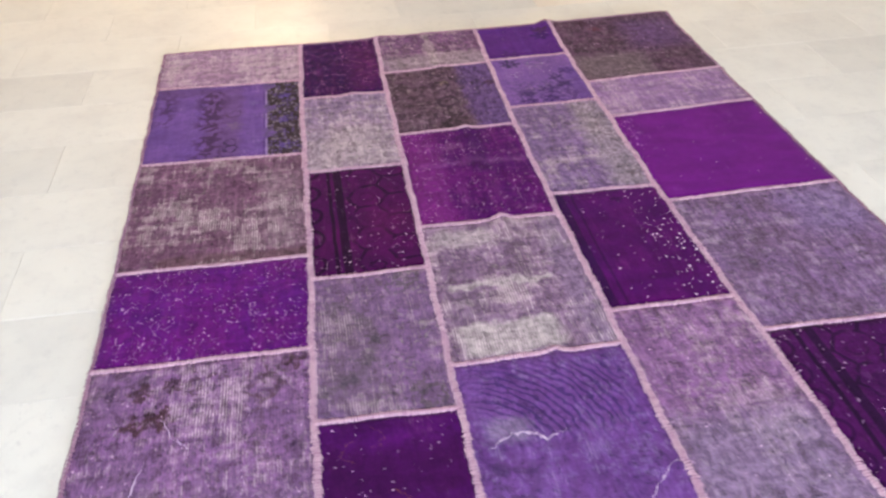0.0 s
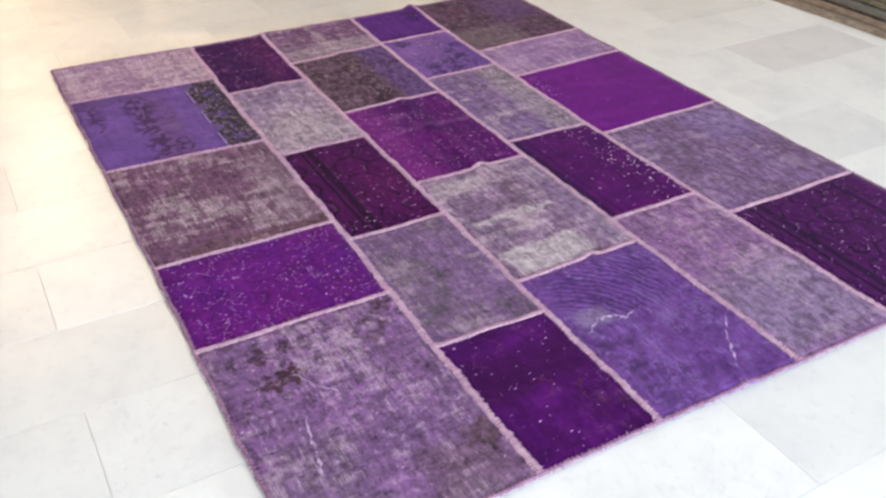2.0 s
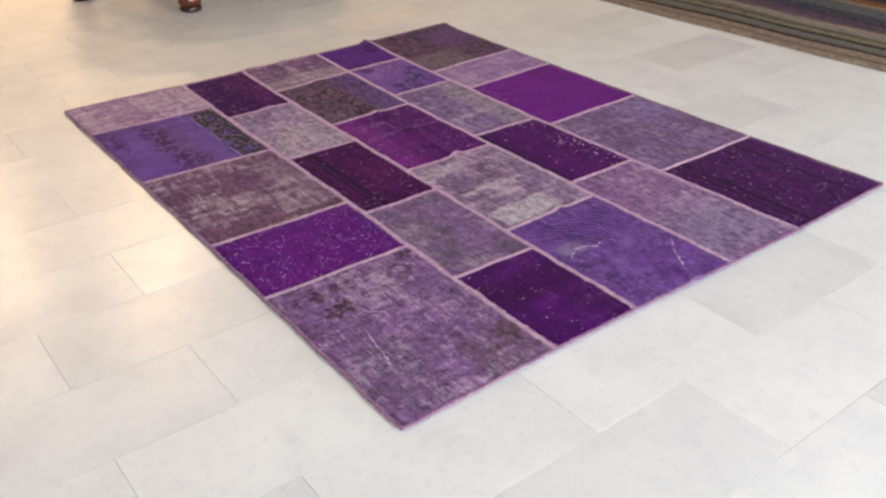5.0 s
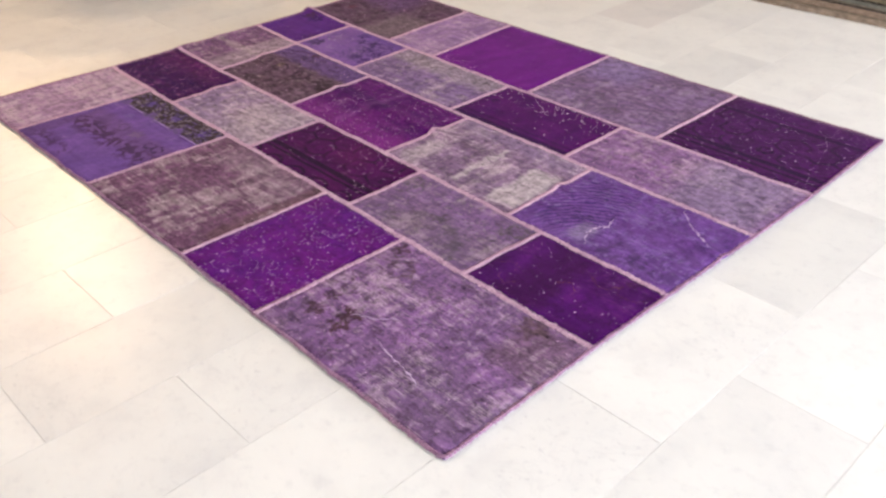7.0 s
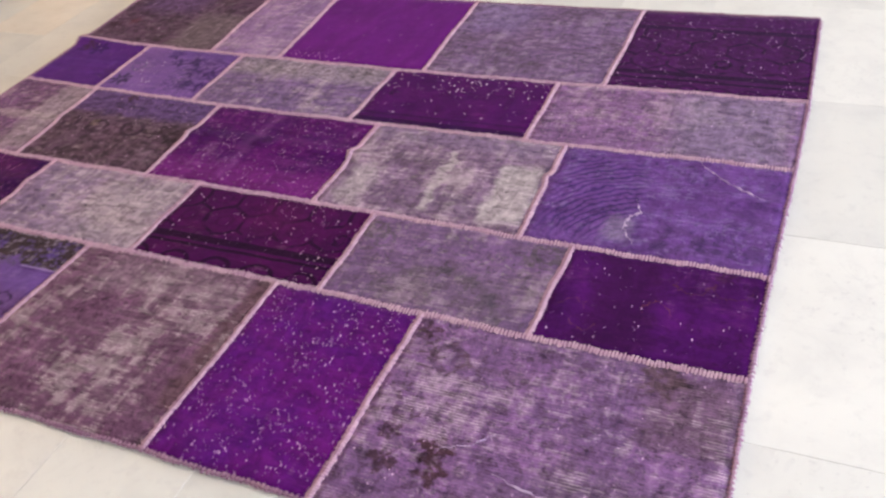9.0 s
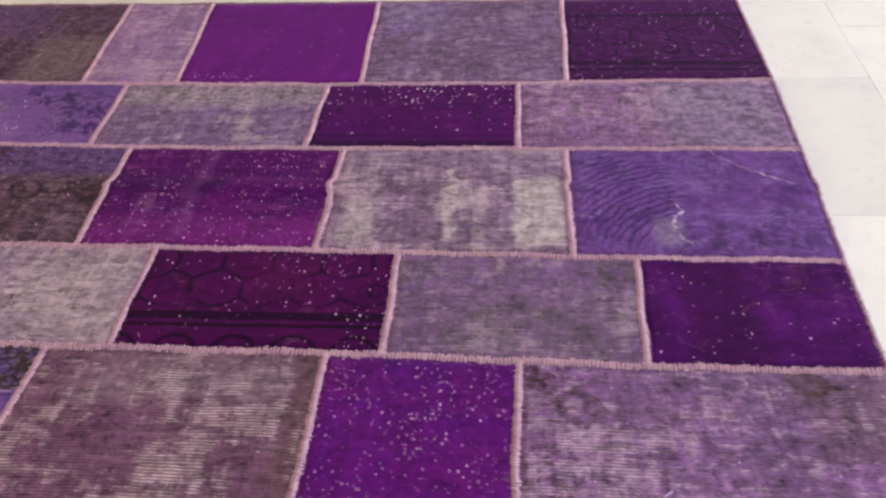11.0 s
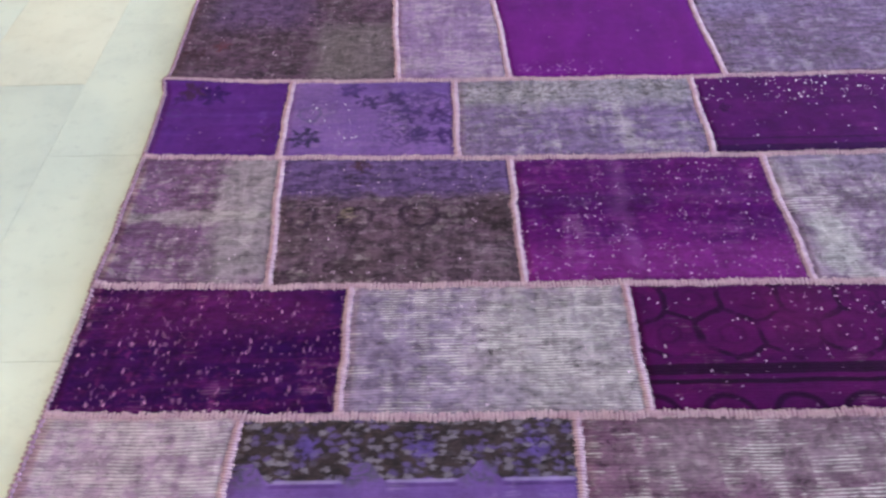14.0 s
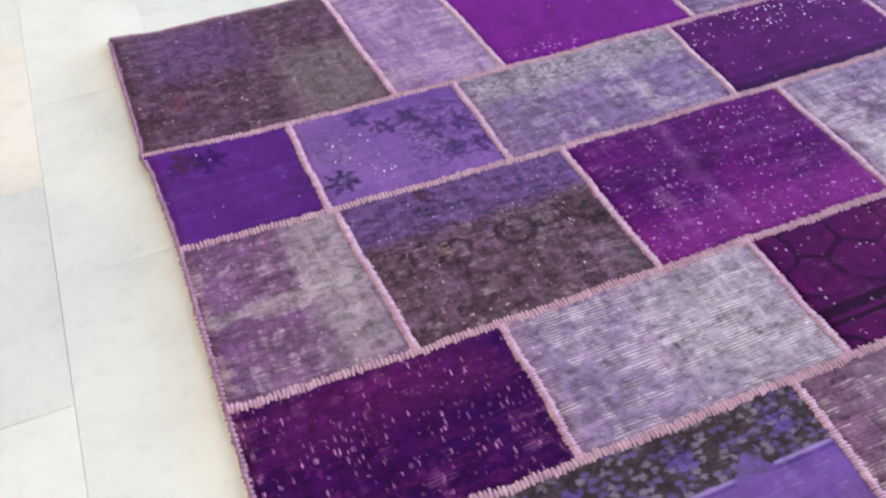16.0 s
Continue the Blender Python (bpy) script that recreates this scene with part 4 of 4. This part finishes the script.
def crease(points, width=0.006):
    """A pale worn crease where the pile has broken."""
    fine = []
    for (xa, ya), (xb, yb) in zip(points, points[1:]):
        for i in range(8):
            t = i / 8
            fine.append((xa + (xb - xa) * t + rng.uniform(-0.004, 0.004), ya + (yb - ya) * t + rng.uniform(-0.004, 0.004)))
    v, f = [], []
    for i, (x, y) in enumerate(fine):
        a, b = fine[max(0, i - 1)], fine[min(len(fine) - 1, i + 1)]
        d = Vector((b[0] - a[0], b[1] - a[1])).normalized()
        w = width * rng.choice((0.04, 0.15, 0.3, 0.45, 0.7)) * math.sin(math.pi * (i + 0.7) / (len(fine) + 0.6))
        for s, h in ((-1, 0.0), (0, 0.0012), (1, 0.0)):
            px, py = x - d.y * w * s, y + d.x * w * s
            v.append((px, py, rug_z(px, py) + h))
    for i in range(len(fine) - 1):
        for k in range(2):
            f.append((i * 3 + k, (i + 1) * 3 + k, (i + 1) * 3 + k + 1, i * 3 + k + 1))
    link_mesh("crease", v, f, M_CREASE, rug, True, "pale broken crease in the pile")


M_CREASE = plain_material("bare_cotton", lin(190, 172, 200), lin(165, 140, 180), 60.0, 0.95, 0.1)
crease([(2.291, 1.20), (2.337, 1.152), (2.379, 1.118), (2.436, 1.083), (2.466, 1.055)], 0.007)
crease([(2.205, 0.84), (2.173, 0.89), (2.174, 0.936), (2.2, 0.955), (2.179, 1.011)], 0.008)
crease([(2.117, 0.145), (2.213, 0.126), (2.261, 0.118), (2.322, 0.097)], 0.007)
crease([(2.0, 0.17), (2.06, 0.2), (2.1, 0.24)], 0.004)

# ---- striped rug ----
STRIPES = [  # width in metres and colour, from the edge towards the wall
    (0.055, (158, 142, 124)), (0.03, (122, 116, 98)), (0.018, (128, 108, 92)), (0.05, (158, 138, 122)), (0.022, (36, 30, 26)), (0.03, (118, 112, 98)), (0.1, (120, 126, 120)), (0.022, (34, 32, 26)),
    (0.035, (134, 126, 102)), (0.018, (84, 76, 60)), (0.03, (126, 122, 106)), (0.02, (40, 36, 32)), (0.1, (160, 148, 136)), (0.03, (110, 92, 96)), (0.12, (92, 68, 98)),
    (0.03, (66, 52, 74)), (0.1, (56, 62, 84)), (0.02, (36, 34, 46)), (0.13, (88, 100, 102)), (0.02, (70, 70, 62)), (0.08, (150, 132, 108)), (0.05, (134, 80, 50)),
    (0.03, (60, 30, 28)), (0.2, (34, 20, 30)), (0.06, (104, 40, 40)), (0.26, (40, 30, 46)), (0.12, (128, 112, 100)),
]
striped = tagged(new("striped_rug"), "flat-woven rug with beige, grey-green, navy and purple stripes", "rug")


def stripe_material(c):
    g = Graph("striped_wool", rough=0.95, spec=0.12)
    n = g.noise(1.0, 5.0, 0.75, g.map((22, 60, 1)), 0.5)
    c1 = lin(*c, 0.78)
    col = g.mix(g.span(n, 0.35, 0.65), c1, tuple(v * 0.5 for v in c1[:3]) + (1,))
    g.colour(g.mix(g.span(g.noise(95.0, 4.0, 0.7), 0.45, 0.7, 0.0, 0.4), col, lin(160, 148, 140)))
    g.bump(g.noise(300.0, 2.0), 0.002, 0.7)
    return g.mat


y = 0.0
for w, c in STRIPES:
    v, f = [], []
    nx, ny = 120, 3
    for j in range(ny + 1):
        for i in range(nx + 1):
            px = -1.6 + 5.2 * i / nx
            s = y + w * j / ny
            py = 3.115 + 0.052 * px + s + 0.012 * math.sin(px * 2.3 + 0.6) * min(1.0, s * 2) + 0.006 * math.sin(px * 7.1 + s * 9) + 0.02 * noise.noise(Vector((px * 1.7, s * 3.0, 7))) * min(1.0, s * 3)
            pz = 0.014 + 0.007 * math.sin(s * 34 + 0.8 * px) + 0.005 * noise.noise(Vector((px * 2, s * 9, 1)))
            if s == 0.0:
                pz = 0.001
            v.append((px, py, pz))
    for j in range(ny):
        for i in range(nx):
            a = j * (nx + 1) + i
            f.append((a, a + 1, a + nx + 2, a + nx + 1))
    link_mesh("stripe", v, f, stripe_material(c), striped, True)
    y += w

# ---- round table with turned legs ----
table = tagged(new("round_table"), "heavy round wooden table on turned legs with dark feet", "table")
CX, CY, TOP = -1.759, 1.226, 0.78
part("tabletop", lathe([(0.46, TOP - 0.06), (0.57, TOP - 0.05), (0.61, TOP - 0.035), (0.62, TOP - 0.02), (0.61, TOP - 0.005), (0.59, TOP)], 64, (CX, CY, 0)), M_WOOD, table, smooth=False)
part("apron", lathe([(0.53, TOP - 0.16), (0.545, TOP - 0.15), (0.545, TOP - 0.062), (0.52, TOP - 0.061)], 64, (CX, CY, 0)), M_WOOD, table)
for a in range(4):
    ang = math.atan2(0.682 - CY, -1.885 - CX) + a * math.pi / 2
    lx, ly = CX + 0.558 * math.cos(ang), CY + 0.558 * math.sin(ang)
    leg = part("leg", lathe([(0.055, 0.035), (0.066, 0.05), (0.068, 0.075), (0.058, 0.10), (0.052, 0.13), (0.062, 0.19), (0.070, 0.28), (0.060, 0.40), (0.044, 0.52), (0.056, 0.55), (0.056, TOP - 0.06)], 28, (lx, ly, 0)), M_WOOD, table, smooth=True)
    part("foot", lathe([(0.048, 0.0), (0.060, 0.006), (0.065, 0.02), (0.060, 0.034), (0.054, 0.037)], 28, (lx, ly, 0)), M_DARK_WOOD, leg, "dark stained bun foot", smooth=True)

# ---- marble floor ----
floor = tagged(part("floor", box(X0 - 0.2, X1 + 0.2, Y0 - 0.2, Y1 + 0.2, -0.12, -0.004), M_JOINT), "polished pale marble tile floor", "floor", kind="structure")
TW, TL, GAP = 0.3025, 0.61, 0.0008


def tile_verts(x0, x1, y0, y1):
    b = 0.0008
    lower = [(x0, y0, -0.006), (x1, y0, -0.006), (x1, y1, -0.006), (x0, y1, -0.006)]
    mid = [(x0, y0, -b * 0.7), (x1, y0, -b * 0.7), (x1, y1, -b * 0.7), (x0, y1, -b * 0.7)]
    top = [(x0 + b, y0 + b, 0), (x1 - b, y0 + b, 0), (x1 - b, y1 - b, 0), (x0 + b, y1 - b, 0)]
    faces = [(8, 9, 10, 11)]
    for i in range(4):
        k = (i + 1) % 4
        faces += [(i, k, 4 + k, 4 + i), (4 + i, 4 + k, 8 + k, 8 + i)]
    return lower + mid + top, faces


tile_rng = random.Random(21)
SPECIAL = {(4, 4): 2, (5, 4): 1, (5, 2): 0, (-1, 1): 1, (-1, 2): 3, (0, 1): 0, (0, 2): 0, (0, 0): 0, (9, 0): 0, (9, 1): 1, (10, 0): 1, (8, -1): 0}
tile_data = {}
rest = [([], []) for _ in M_MARBLE]
count = 0
for c in range(-31, 30):
    for r in range(-9, 13):
        x0, y0 = -0.235 + c * TW, (0.35 if c % 2 else 0.655 - TL) + r * TL
        x1, y1 = x0 + TW, y0 + TL
        if x1 < X0 or x0 > X1 or y1 < Y0 or y0 > Y1:
            continue
        which = SPECIAL.get((c, r), tile_rng.choices((0, 1, 2, 3), (0.72, 0.28, 0.0, 0.0))[0])
        near = -2.9 < x0 < 4.2 and -1.5 < y0 < 3.3 and count < 300
        hidden = x0 > 0.05 and x1 < 2.45 and y0 > 0.05 and y1 < 2.0
        if near and not hidden:
            if which not in tile_data:
                v, f = tile_verts(GAP / 2 - TW / 2, TW / 2 - GAP / 2, GAP / 2 - TL / 2, TL / 2 - GAP / 2)
                me = bpy.data.meshes.new("tile")
                me.from_pydata(v, [], f)
                me.materials.append(M_MARBLE[which])
                tile_data[which] = me
            t = new("tile", tile_data[which])
            t.parent = floor
            t.location = ((x0 + x1) / 2, (y0 + y1) / 2, tile_rng.uniform(-0.0003, 0.0))
            t.rotation_euler = (tile_rng.uniform(-0.0006, 0.0006), tile_rng.uniform(-0.001, 0.001), 0)
            count += 1
        else:
            v, f = tile_verts(x0 + GAP / 2, x1 - GAP / 2, y0 + GAP / 2, y1 - GAP / 2)
            vs, fs = rest[which]
            b = len(vs)
            vs.extend(v)
            fs.extend(tuple(b + i for i in q) for q in f)
for (v, f), m in zip(rest, M_MARBLE):
    if v:
        tagged(link_mesh("outer_tiles", v, f, m, floor), kind="stuff")
